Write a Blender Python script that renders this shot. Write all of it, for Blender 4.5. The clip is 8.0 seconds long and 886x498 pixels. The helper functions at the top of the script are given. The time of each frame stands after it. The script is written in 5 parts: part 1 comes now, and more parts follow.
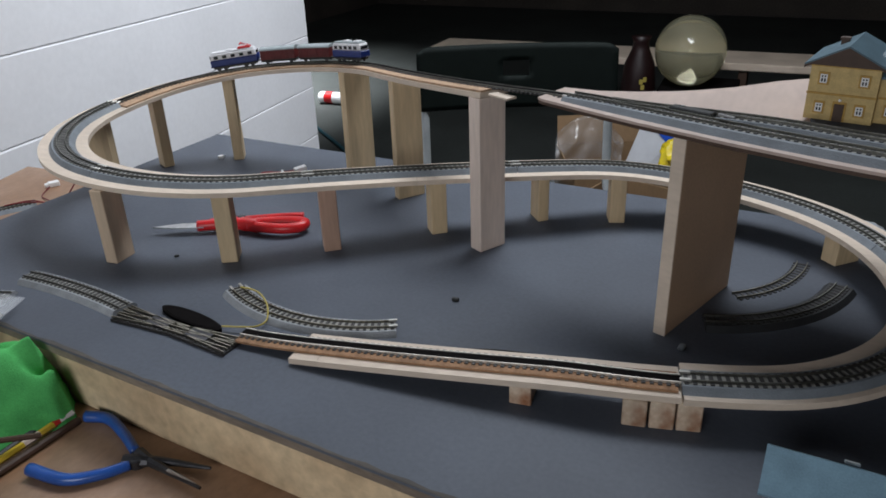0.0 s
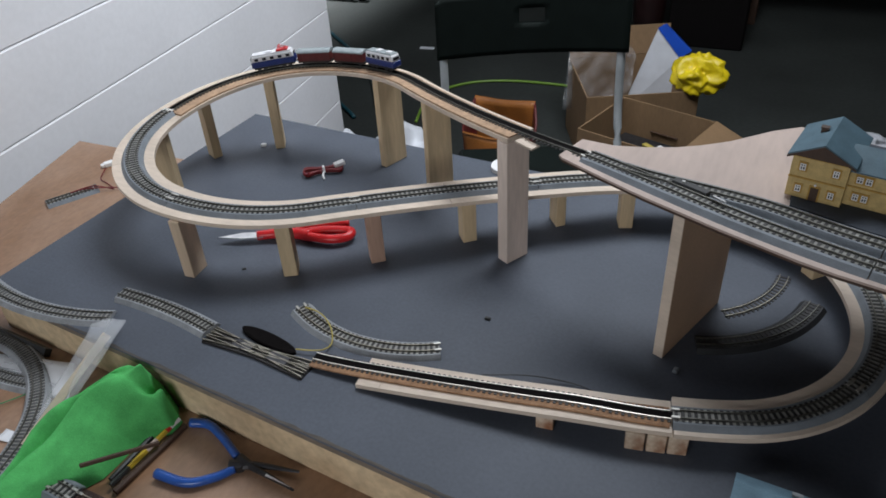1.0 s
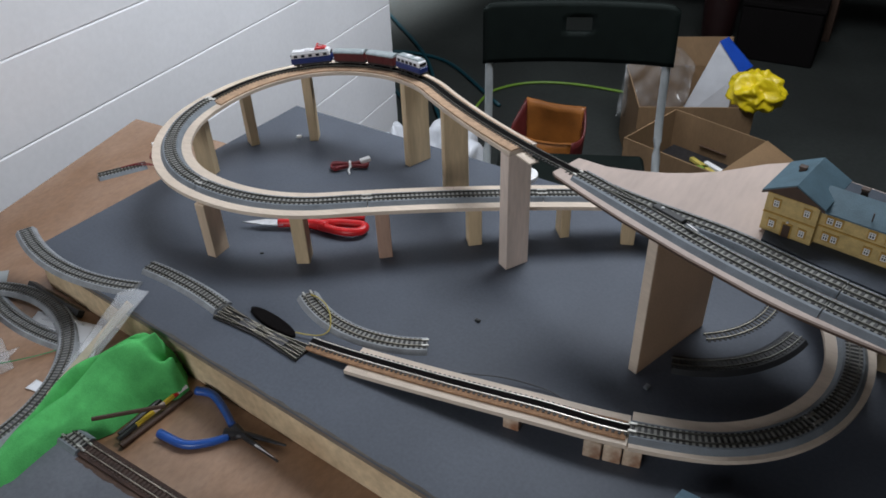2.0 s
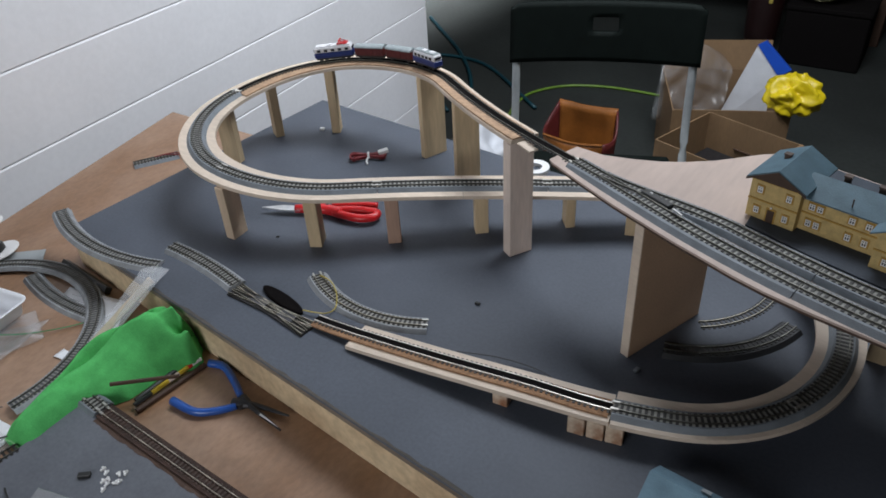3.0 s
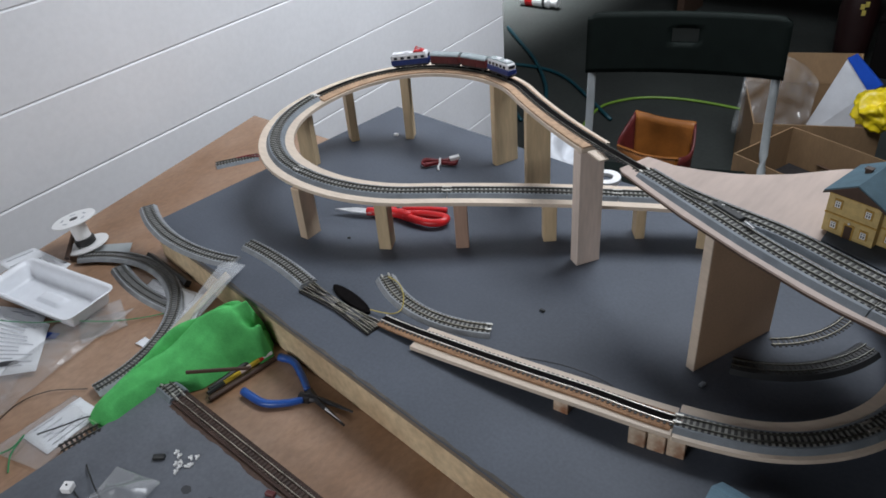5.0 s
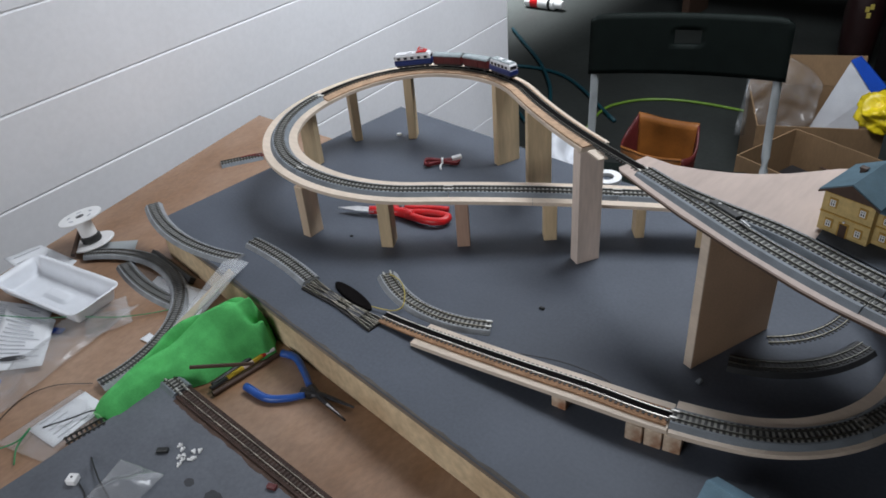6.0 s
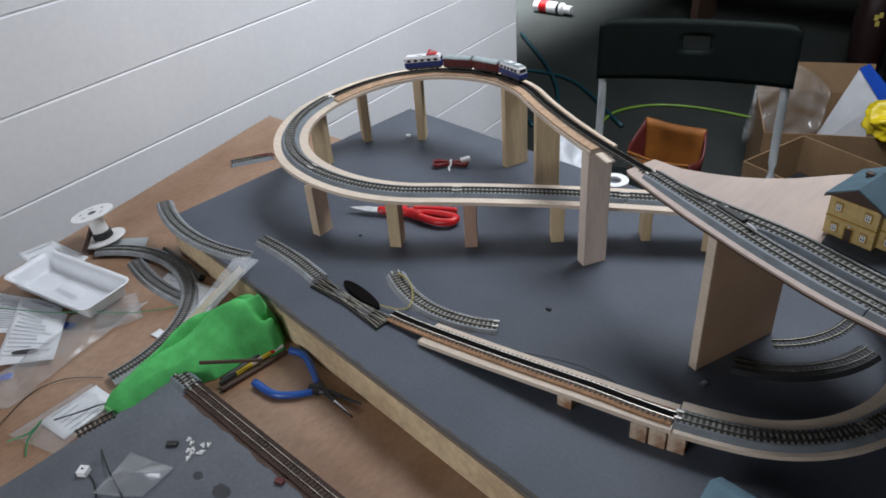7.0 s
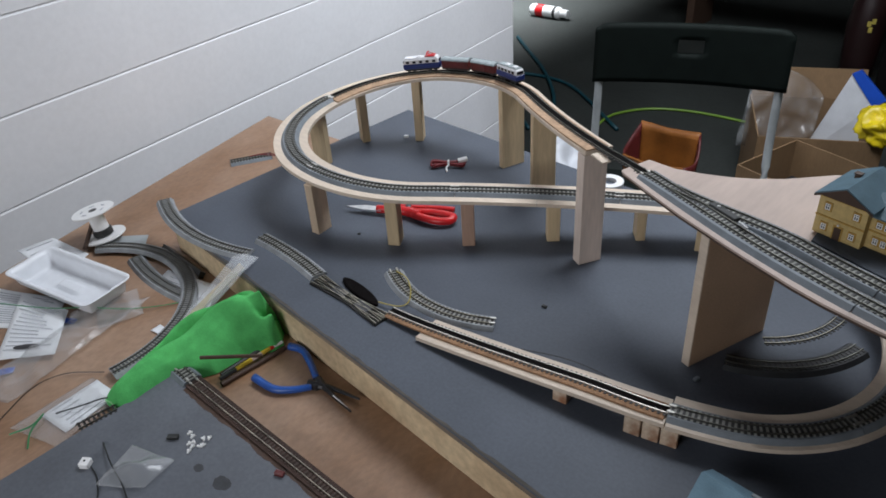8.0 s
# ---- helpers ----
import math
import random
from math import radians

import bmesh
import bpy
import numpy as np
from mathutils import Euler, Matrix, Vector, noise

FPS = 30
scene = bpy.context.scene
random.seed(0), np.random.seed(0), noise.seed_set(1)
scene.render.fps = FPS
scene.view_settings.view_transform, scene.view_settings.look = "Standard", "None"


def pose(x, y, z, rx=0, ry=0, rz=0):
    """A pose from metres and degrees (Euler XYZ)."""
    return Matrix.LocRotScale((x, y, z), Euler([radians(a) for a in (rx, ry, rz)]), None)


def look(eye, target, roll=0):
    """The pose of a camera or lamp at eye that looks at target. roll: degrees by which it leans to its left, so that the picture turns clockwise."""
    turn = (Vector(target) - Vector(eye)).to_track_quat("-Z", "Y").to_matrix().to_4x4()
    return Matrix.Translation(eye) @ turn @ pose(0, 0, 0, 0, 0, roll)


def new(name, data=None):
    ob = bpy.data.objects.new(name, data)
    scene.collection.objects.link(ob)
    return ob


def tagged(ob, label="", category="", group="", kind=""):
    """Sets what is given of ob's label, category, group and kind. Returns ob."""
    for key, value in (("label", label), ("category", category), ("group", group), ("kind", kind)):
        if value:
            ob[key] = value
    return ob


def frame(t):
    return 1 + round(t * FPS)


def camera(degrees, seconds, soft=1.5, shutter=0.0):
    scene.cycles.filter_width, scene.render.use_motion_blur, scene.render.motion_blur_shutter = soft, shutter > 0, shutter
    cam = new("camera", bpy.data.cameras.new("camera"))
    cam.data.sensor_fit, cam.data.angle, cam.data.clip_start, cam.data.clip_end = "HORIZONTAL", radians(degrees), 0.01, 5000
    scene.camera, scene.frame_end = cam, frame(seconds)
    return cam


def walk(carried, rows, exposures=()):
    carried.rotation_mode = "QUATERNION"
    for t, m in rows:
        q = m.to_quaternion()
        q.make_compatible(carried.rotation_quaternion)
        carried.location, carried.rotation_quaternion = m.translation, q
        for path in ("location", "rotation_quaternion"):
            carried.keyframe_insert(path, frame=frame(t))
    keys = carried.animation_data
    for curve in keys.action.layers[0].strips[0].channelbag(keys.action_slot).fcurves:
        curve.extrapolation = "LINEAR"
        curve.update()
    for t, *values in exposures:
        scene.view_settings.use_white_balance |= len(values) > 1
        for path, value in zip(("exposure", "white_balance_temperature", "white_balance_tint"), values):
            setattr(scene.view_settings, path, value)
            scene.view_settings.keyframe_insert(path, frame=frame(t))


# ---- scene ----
cam = camera(61.2, 8.0, soft=1.7)
PATH = [
    (0, (0.251, -0.315, 0.339), (-0.538, 1.303, -0.531), -2.0),
    (0.5, (0.252, -0.336, 0.452), (-0.515, 1.189, -0.59), -2.9),
    (1, (0.242, -0.342, 0.537), (-0.503, 1.102, -0.63), -3.6),
    (1.5, (0.25, -0.339, 0.572), (-0.475, 1.097, -0.617), -3.3),
    (1.7, (0.278, -0.335, 0.571), (-0.526, 1.063, -0.611), -2.3),
    (2.8, (0.373, -0.339, 0.573), (-0.583, 0.964, -0.606), -3.0),
    (3, (0.383, -0.341, 0.567), (-0.605, 0.954, -0.593), -3.4),
    (3.5, (0.391, -0.342, 0.563), (-0.649, 0.918, -0.59), -4.9),
    (4, (0.388, -0.342, 0.567), (-0.685, 0.899, -0.578), -4.8),
    (4.5, (0.389, -0.345, 0.568), (-0.728, 0.864, -0.568), -4.9),
    (6, (0.404, -0.353, 0.57), (-0.75, 0.833, -0.554), -5.0),
    (6.5, (0.407, -0.357, 0.57), (-0.75, 0.829, -0.55), -4.8),
    (7, (0.408, -0.363, 0.572), (-0.759, 0.818, -0.543), -4.5),
    (7.5, (0.409, -0.371, 0.573), (-0.758, 0.813, -0.539), -4.0),
    (8, (0.416, -0.377, 0.575), (-0.744, 0.817, -0.534), -3.9),
]
walk(cam, [(t, look(eye, target, roll)) for t, eye, target, roll in PATH], [(0, -0.06), (0.5, -0.1), (1.5, -0.1), (3, -0.03), (4.5, 0.0), (8, 0.0)])

# ---- light ----
world = bpy.data.worlds.new("room_world")
scene.world = world
world.use_nodes = True
world.node_tree.nodes["Background"].inputs[0].default_value = (0.55, 0.6, 0.7, 1)
world.node_tree.nodes["Background"].inputs[1].default_value = 0.03


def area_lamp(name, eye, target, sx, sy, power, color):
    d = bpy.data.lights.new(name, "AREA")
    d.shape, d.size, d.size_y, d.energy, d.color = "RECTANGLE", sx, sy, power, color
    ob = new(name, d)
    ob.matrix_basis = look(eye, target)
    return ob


area_lamp("ceiling_lamp", (-0.27, 1.31, 1.66), (-1.05, 1.92, 0), 0.9, 1.6, 75, (0.90, 0.95, 1.02))
# unseen fill lamp added low in front, narrowed, to lift the upright faces
area_lamp("front_fill", (0.0, -1.25, 0.45), (-0.15, 0.2, 0.05), 0.8, 0.5, 3.1, (0.94, 0.96, 1.0)).data.spread = radians(110)
# made-up lamp with a tight spread, brightens the floor past the wall's end
area_lamp("floor_patch_fill", (-2.8, 3.3, 1.66), (-2.8, 3.3, 0), 0.3, 1.6, 52, (0.91, 0.955, 1.0)).data.spread = radians(48)

# ---- materials ----


def mat(name, color, rough=0.6, metal=0.0, vary=0.15, scale=30.0, bump=0.1, fine=400.0, stretch=(1, 1, 1), second=None, rnd=0.0, alpha=None, trans=0.0, spec=0.5):
    """Colour mottled at two scales, with fine relief; second: another colour that the large mottling runs to; rnd: spread from piece to piece."""
    m = bpy.data.materials.new(name)
    m.use_nodes = True
    t = m.node_tree
    n, l = t.nodes, t.links
    b = n["Principled BSDF"]
    b.inputs["Roughness"].default_value, b.inputs["Metallic"].default_value = rough, metal
    b.inputs["Specular IOR Level"].default_value = spec
    tc = n.new("ShaderNodeTexCoord")
    mp = n.new("ShaderNodeMapping")
    mp.inputs["Scale"].default_value = stretch
    l.new(tc.outputs["Object"], mp.inputs["Vector"])
    big, small = n.new("ShaderNodeTexNoise"), n.new("ShaderNodeTexNoise")
    big.inputs["Scale"].default_value, small.inputs["Scale"].default_value = scale, fine
    big.inputs["Detail"].default_value, small.inputs["Detail"].default_value = 5, 3
    for q in (big, small):
        l.new(mp.outputs["Vector"], q.inputs["Vector"])
    ramp = n.new("ShaderNodeMix")
    ramp.data_type = "RGBA"
    c2 = second or tuple(c * (1 - vary) for c in color)
    c1 = color if second else tuple(min(1, c * (1 + vary)) for c in color)
    ramp.inputs[6].default_value, ramp.inputs[7].default_value = (*c1, 1), (*c2, 1)
    fac = n.new("ShaderNodeMapRange")
    fac.inputs[1].default_value, fac.inputs[2].default_value = 0.32, 0.68
    l.new(big.outputs["Fac"], fac.inputs[0])
    l.new(fac.outputs[0], ramp.inputs[0])
    grain = n.new("ShaderNodeMapRange")
    grain.inputs[1].default_value, grain.inputs[2].default_value = 0.3, 0.7
    grain.inputs[3].default_value, grain.inputs[4].default_value = 1 - vary * 0.6, 1 + vary * 0.6
    l.new(small.outputs["Fac"], grain.inputs[0])
    hsv = n.new("ShaderNodeHueSaturation")
    l.new(ramp.outputs[2], hsv.inputs["Color"])
    last = grain.outputs[0]
    if rnd:
        oi = n.new("ShaderNodeObjectInfo")
        r = n.new("ShaderNodeMapRange")
        r.inputs[3].default_value, r.inputs[4].default_value = 1 - rnd, 1 + rnd
        l.new(oi.outputs["Random"], r.inputs[0])
        mul = n.new("ShaderNodeMath")
        mul.operation = "MULTIPLY"
        l.new(last, mul.inputs[0])
        l.new(r.outputs[0], mul.inputs[1])
        last = mul.outputs[0]
    l.new(last, hsv.inputs["Value"])
    l.new(hsv.outputs["Color"], b.inputs["Base Color"])
    if bump:
        bp = n.new("ShaderNodeBump")
        bp.inputs["Strength"].default_value, bp.inputs["Distance"].default_value = bump, 0.001
        l.new(small.outputs["Fac"], bp.inputs["Height"])
        l.new(bp.outputs["Normal"], b.inputs["Normal"])
    if alpha is not None:
        b.inputs["Alpha"].default_value = alpha
    b.inputs["Transmission Weight"].default_value = trans
    return m


# board grey made lighter: sheen and light on the second board put into colour
LIT_MODULE_GREY = mat("lit_module_grey", (0.108, 0.118, 0.138), 0.5, vary=0.16, scale=9, fine=260, bump=0.12)
GLUE_BROWN = mat("rusty_glue_stain", (0.075, 0.04, 0.024), 0.55, vary=0.4, scale=70, fine=500, second=(0.05, 0.024, 0.014), bump=0.3)
GREY_BOARD = mat("grey_board_paint", (0.077, 0.089, 0.113), 0.58, vary=0.13, scale=7, fine=260, bump=0.12, spec=0.35)
PINE = mat("pine_wood", (0.60, 0.46, 0.285), 0.6, vary=0.16, scale=40, fine=300, stretch=(1, 1, 0.12), rnd=0.14, bump=0.15)
PINE_DARK = mat("edge_batten_wood", (0.68, 0.54, 0.35), 0.65, vary=0.25, scale=22, fine=200, stretch=(0.5, 1, 0.5), second=(0.46, 0.33, 0.2), bump=0.2)
PLY = mat("plywood", (0.63, 0.525, 0.425), 0.55, vary=0.1, scale=25, fine=240, stretch=(0.3, 1, 1), bump=0.12)
PLY_STATION = mat("station_plywood", (0.46, 0.362, 0.312), 0.55, vary=0.1, scale=18, fine=160, stretch=(1, 0.2, 1), bump=0.1)
PINE_PALE = mat("pale_pine_wood", (0.60, 0.46, 0.33), 0.6, vary=0.14, scale=40, fine=300, stretch=(1, 1, 0.12), bump=0.15)
PINK_WOOD = mat("pinkish_wood", (0.47, 0.30, 0.22), 0.6, vary=0.16, scale=40, fine=300, stretch=(1, 1, 0.12), bump=0.15)
STAINED = mat("glue_stained_wood", (0.66, 0.55, 0.42), 0.55, vary=0.15, scale=55, fine=300, second=(0.24, 0.09, 0.035), bump=0.15, rnd=0.12)
PALE_WOOD = mat("pale_planed_wood", (0.72, 0.60, 0.52), 0.55, vary=0.12, scale=25, fine=240, stretch=(1, 1, 0.15), bump=0.12)
MDF = mat("fibreboard", (0.56, 0.375, 0.245), 0.6, vary=0.1, scale=12, fine=400, bump=0.08)
CORK = mat("cork_strip", (0.28, 0.155, 0.082), 0.85, vary=0.25, scale=120, fine=700, bump=0.4)
CORK_PALE = mat("pale_cork", (0.40, 0.262, 0.165), 0.85, vary=0.2, scale=120, fine=700, bump=0.4)
CORK_RED = mat("stained_cork", (0.044, 0.022, 0.016), 0.8, vary=0.35, scale=60, fine=500, bump=0.4)
BALLAST = mat("grey_ballast_plastic", (0.175, 0.198, 0.222), 0.55, vary=0.12, scale=60, fine=900, bump=0.3)
BALLAST_PALE = mat("pale_loose_ballast", (0.28, 0.278, 0.255), 0.7, vary=0.2, scale=120, fine=900, bump=0.4)
BALLAST_OLD = mat("weathered_ballast_plastic", (0.27, 0.285, 0.30), 0.6, vary=0.18, scale=60, fine=900, bump=0.3)
# ballast grey with the shade under the plateau painted into it
BALLAST_SHADED = mat("shaded_ballast_plastic", (0.022, 0.024, 0.027), 0.6, vary=0.2, scale=60, fine=900, bump=0.3)
SLEEPER = mat("sleeper_plastic", (0.026, 0.025, 0.024), 0.55, vary=0.2, scale=200, rnd=0.25, bump=0.1)
SLEEPER_DUSTY = mat("dusty_sleeper_plastic", (0.075, 0.077, 0.08), 0.6, vary=0.2, scale=200, rnd=0.3, bump=0.1)
SLEEPER_BLACK = mat("black_sleeper_plastic", (0.02, 0.018, 0.017), 0.5, vary=0.2, scale=200, rnd=0.2, bump=0.1)
SLEEPER_BROWN = mat("rusty_sleeper_plastic", (0.05, 0.03, 0.022), 0.6, vary=0.25, scale=200, rnd=0.25, bump=0.1)
BLACK_WEB = mat("matt_black_web", (0.007, 0.006, 0.006), 0.95, vary=0.2, scale=200, bump=0.1, spec=0.05)
RAIL = mat("nickel_silver_rail", (0.78, 0.73, 0.66), 0.38, 0.75, vary=0.15, scale=80, bump=0.05)
JOINER = mat("bright_nickel_joiner", (0.5, 0.49, 0.46), 0.5, 1.0, vary=0.1, scale=80, bump=0.05)
FLEX_RAIL = mat("worn_brown_rail", (0.46, 0.41, 0.34), 0.38, 1.0, vary=0.35, scale=60, bump=0.05)
RAIL_DULL = mat("tarnished_rail", (0.17, 0.168, 0.15), 0.5, 1.0, vary=0.25, scale=80, bump=0.05)
CROSS_RAIL = mat("grimy_rail", (0.30, 0.28, 0.23), 0.38, 1.0, vary=0.25, scale=80, bump=0.05)
STEEL = mat("bare_steel", (0.6, 0.6, 0.6), 0.3, 1.0, vary=0.1, scale=90, bump=0.05)
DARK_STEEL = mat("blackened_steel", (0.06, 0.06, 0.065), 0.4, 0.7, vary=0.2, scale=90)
WALL_WHITE = mat("white_wall_paint", (0.84, 0.84, 0.865), 0.55, vary=0.035, scale=3, fine=90, bump=0.1, rnd=0.012)
TABLE_BROWN = mat("brown_table_board", (0.37, 0.242, 0.165), 0.4, vary=0.2, scale=7, second=(0.22, 0.113, 0.054), fine=180, stretch=(1, 0.55, 1), bump=0.08)
FLOOR = mat("dark_concrete", (0.024, 0.028, 0.026), 0.7, vary=0.3, scale=2.2, fine=60, bump=0.2)
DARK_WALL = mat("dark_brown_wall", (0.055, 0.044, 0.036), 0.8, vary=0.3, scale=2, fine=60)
CEILING = mat("ceiling_paint", (0.5, 0.5, 0.49), 0.8, vary=0.1, scale=2, fine=60)
BLACK_PLASTIC = mat("black_plastic", (0.015, 0.016, 0.016), 0.45, vary=0.2, scale=30)
CHAIR_GREEN = mat("dark_green_plastic", (0.004, 0.007, 0.006), 0.7, vary=0.15, scale=30, fine=300, spec=0.12)
ALU = mat("grey_tube_lacquer", (0.42, 0.45, 0.46), 0.4, 0.3, vary=0.08, scale=40)
CARD = mat("corrugated_cardboard", (0.222, 0.136, 0.069), 0.8, vary=0.12, scale=8, fine=200, stretch=(1, 1, 0.3), bump=0.15)
RED_PLASTIC = mat("red_plastic", (0.55, 0.012, 0.015), 0.35, vary=0.1, scale=60)
MAROON = mat("maroon_paint", (0.014, 0.004, 0.004), 0.45, vary=0.2, scale=20)
DARK_RED = mat("dark_red_paint", (0.105, 0.016, 0.016), 0.45, vary=0.15, scale=90)
BLUE_PLASTIC = mat("blue_dipped_vinyl", (0.022, 0.085, 0.34), 0.28, vary=0.12, scale=60)
BLUE_LOCO = mat("dark_blue_paint", (0.012, 0.03, 0.16), 0.35, vary=0.1, scale=90)
WHITE_PLASTIC = mat("white_plastic", (0.80, 0.80, 0.80), 0.4, vary=0.03, scale=30)
CREAM = mat("cream_paint", (0.72, 0.72, 0.74), 0.4, vary=0.06, scale=90)
GREY_ROOF = mat("grey_van_roof", (0.27, 0.31, 0.32), 0.5, vary=0.1, scale=90)
PAPER = mat("printed_paper", (0.77, 0.79, 0.82), 0.6, vary=0.03, scale=20)
INK = mat("grey_ink", (0.47, 0.48, 0.52), 0.7, vary=0.1, scale=60)
CLOTH_HEM = mat("pale_green_stitching", (0.24, 0.56, 0.25), 0.9, vary=0.15, scale=300, bump=0.3)
GREEN_CLOTH = mat("green_microfibre", (0.095, 0.45, 0.13), 0.95, vary=0.2, scale=40, fine=900, bump=0.5, spec=0.1)
TRAY_WHITE = mat("thin_white_styrene", (0.77, 0.79, 0.83), 0.35, vary=0.04, scale=14, fine=90, bump=0.15)
RAW_EDGE = mat("grimy_raw_edge", (0.24, 0.195, 0.15), 0.75, vary=0.3, scale=18, fine=300, stretch=(0.25, 1, 1), second=(0.11, 0.09, 0.075), bump=0.3)
EDGE_DIRT = mat("worn_dirty_edge", (0.10, 0.085, 0.07), 0.75, vary=0.3, scale=40, fine=300, stretch=(0.25, 1, 1), second=(0.05, 0.045, 0.04), bump=0.4)
YELLOW_BAG = mat("yellow_plastic_film", (0.64, 0.49, 0.01), 0.4, vary=0.12, scale=15)
ORANGE_BAG = mat("tan_leather", (0.27, 0.095, 0.018), 0.45, vary=0.25, scale=14)
YELLOW_WALL = mat("ochre_station_wall", (0.53, 0.385, 0.155), 0.6, vary=0.14, scale=160, fine=900, bump=0.2)
YELLOW_TRIM = mat("ochre_trim", (0.42, 0.25, 0.05), 0.6, vary=0.12, scale=160)
SLATE_BLUE = mat("blue_slate_roof", (0.078, 0.138, 0.175), 0.5, vary=0.14, scale=60, fine=900, bump=0.3)
GLUE_STAIN = mat("dried_glue_stain", (0.038, 0.04, 0.045), 0.35, vary=0.2, scale=80, fine=500, bump=0.1)
SHED_ROOF = mat("pale_blue_roof", (0.14, 0.235, 0.30), 0.5, vary=0.14, scale=60, fine=900, bump=0.3)
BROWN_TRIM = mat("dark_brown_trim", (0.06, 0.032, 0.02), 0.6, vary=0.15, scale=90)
GLASS_DARK = mat("dark_window_glass", (0.02, 0.02, 0.025), 0.1, vary=0.1, scale=90, bump=0)
PLATFORM = mat("platform_grey", (0.045, 0.056, 0.074), 0.7, spec=0.3, vary=0.14, scale=50, fine=700, bump=0.2)


def clear_plastic(name, veil=0.08, rough=0.24, bump=0.15):
    """Thin clear film: see-through, with a faint milky veil and gloss that grows towards the edges."""
    m = bpy.data.materials.new(name)
    m.use_nodes = True
    n, l = m.node_tree.nodes, m.node_tree.links
    n.remove(n["Principled BSDF"])
    clear, milk, gloss = n.new("ShaderNodeBsdfTransparent"), n.new("ShaderNodeBsdfDiffuse"), n.new("ShaderNodeBsdfGlossy")
    milk.inputs["Color"].default_value = (0.8, 0.83, 0.86, 1)
    gloss.inputs["Roughness"].default_value = rough
    a, b, lw, gain = n.new("ShaderNodeMixShader"), n.new("ShaderNodeMixShader"), n.new("ShaderNodeLayerWeight"), n.new("ShaderNodeMapRange")
    a.inputs[0].default_value = veil
    gain.inputs[1].default_value, gain.inputs[2].default_value, gain.inputs[3].default_value, gain.inputs[4].default_value = 0.2, 1.0, 0.03, 0.35
    tc, noise_tex, bp = n.new("ShaderNodeTexCoord"), n.new("ShaderNodeTexNoise"), n.new("ShaderNodeBump")
    noise_tex.inputs["Scale"].default_value, noise_tex.inputs["Detail"].default_value = 90, 2
    bp.inputs["Strength"].default_value, bp.inputs["Distance"].default_value = bump, 0.004
    l.new(tc.outputs["Object"], noise_tex.inputs["Vector"])
    l.new(noise_tex.outputs["Fac"], bp.inputs["Height"])
    for q in (gloss, lw):
        l.new(bp.outputs["Normal"], q.inputs["Normal"])
    l.new(clear.outputs[0], a.inputs[1])
    l.new(milk.outputs[0], a.inputs[2])
    l.new(lw.outputs["Facing"], gain.inputs[0])
    l.new(gain.outputs[0], b.inputs[0])
    l.new(a.outputs[0], b.inputs[1])
    l.new(gloss.outputs[0], b.inputs[2])
    l.new(b.outputs[0], n["Material Output"].inputs["Surface"])
    return m


CLEAR = clear_plastic("clear_film")
BOX_FILM = clear_plastic("dusty_film", 0.06, 0.2, 0.3)
FROST = mat("frosted_plastic", (0.80, 0.83, 0.86), 0.35, vary=0.02, scale=8, fine=12, bump=0.0, alpha=0.22)
TEAL = mat("teal_rubber", (0.005, 0.045, 0.06), 0.5, vary=0.1)
LIME = mat("lime_green_pvc", (0.14, 0.25, 0.03), 0.4, vary=0.1)
GREEN_WIRE = mat("green_wire_pvc", (0.03, 0.22, 0.08), 0.45, vary=0.1)
YELLOW_WIRE = mat("yellow_wire_pvc", (0.45, 0.36, 0.08), 0.45, vary=0.1)
RED_WIRE = mat("red_wire_pvc", (0.16, 0.01, 0.014), 0.45, vary=0.1)
WHITE_FILM = mat("white_plastic_film", (0.62, 0.64, 0.68), 0.45, vary=0.06, scale=20)
BLUE_STRIP = mat("blue_card", (0.005, 0.07, 0.48), 0.5, vary=0.06)
YELLOW_PAINT = mat("yellow_pencil_lacquer", (0.5, 0.34, 0.03), 0.35, vary=0.08)
BEAM = mat("pale_wood_beam", (0.62, 0.51, 0.41), 0.6, vary=0.15, scale=6)
SOFT_FOAM = mat("amber_glass", (0.8, 0.76, 0.55), 0.06, vary=0.06, trans=0.8, bump=0)
GREY_CARD = mat("grey_card", (0.35, 0.38, 0.39), 0.7, vary=0.05)

# ---- building helpers ----


def thing(name, label, category, at=(0, 0, 0), turn=0.0, group="", kind=""):
    ob = new(name)
    ob.empty_display_size = 0.02
    ob.matrix_basis = pose(at[0], at[1], at[2], 0, 0, turn)
    return tagged(ob, label, category, group, kind)


def mesh_of(name, bm, material, smooth=False):
    bmesh.ops.recalc_face_normals(bm, faces=bm.faces[:])
    me = bpy.data.meshes.new(name)
    bm.to_mesh(me)
    bm.free()
    for m in material if isinstance(material, (list, tuple)) else (material,):
        me.materials.append(m)
    if smooth:
        for p in me.polygons:
            p.use_smooth = True
    return me


def part(name, bm, material, parent, label="", smooth=False, root=None, kind=""):
    """A bmesh as one mesh object under a thing or a part. root: the thing's place, where bm is in world coordinates."""
    if root is not None:
        bmesh.ops.translate(bm, vec=-Vector(root), verts=bm.verts[:])
    ob = new(name, mesh_of(name, bm, material, smooth))
    ob.parent = parent
    return tagged(ob, label, kind=kind)


def solo(name, bm, material, label, category, at=(0, 0, 0), turn=0.0, group="", kind="", smooth=False):
    ob = new(name, mesh_of(name, bm, material, smooth))
    ob.matrix_basis = pose(at[0], at[1], at[2], 0, 0, turn)
    return tagged(ob, label, category, group, kind)


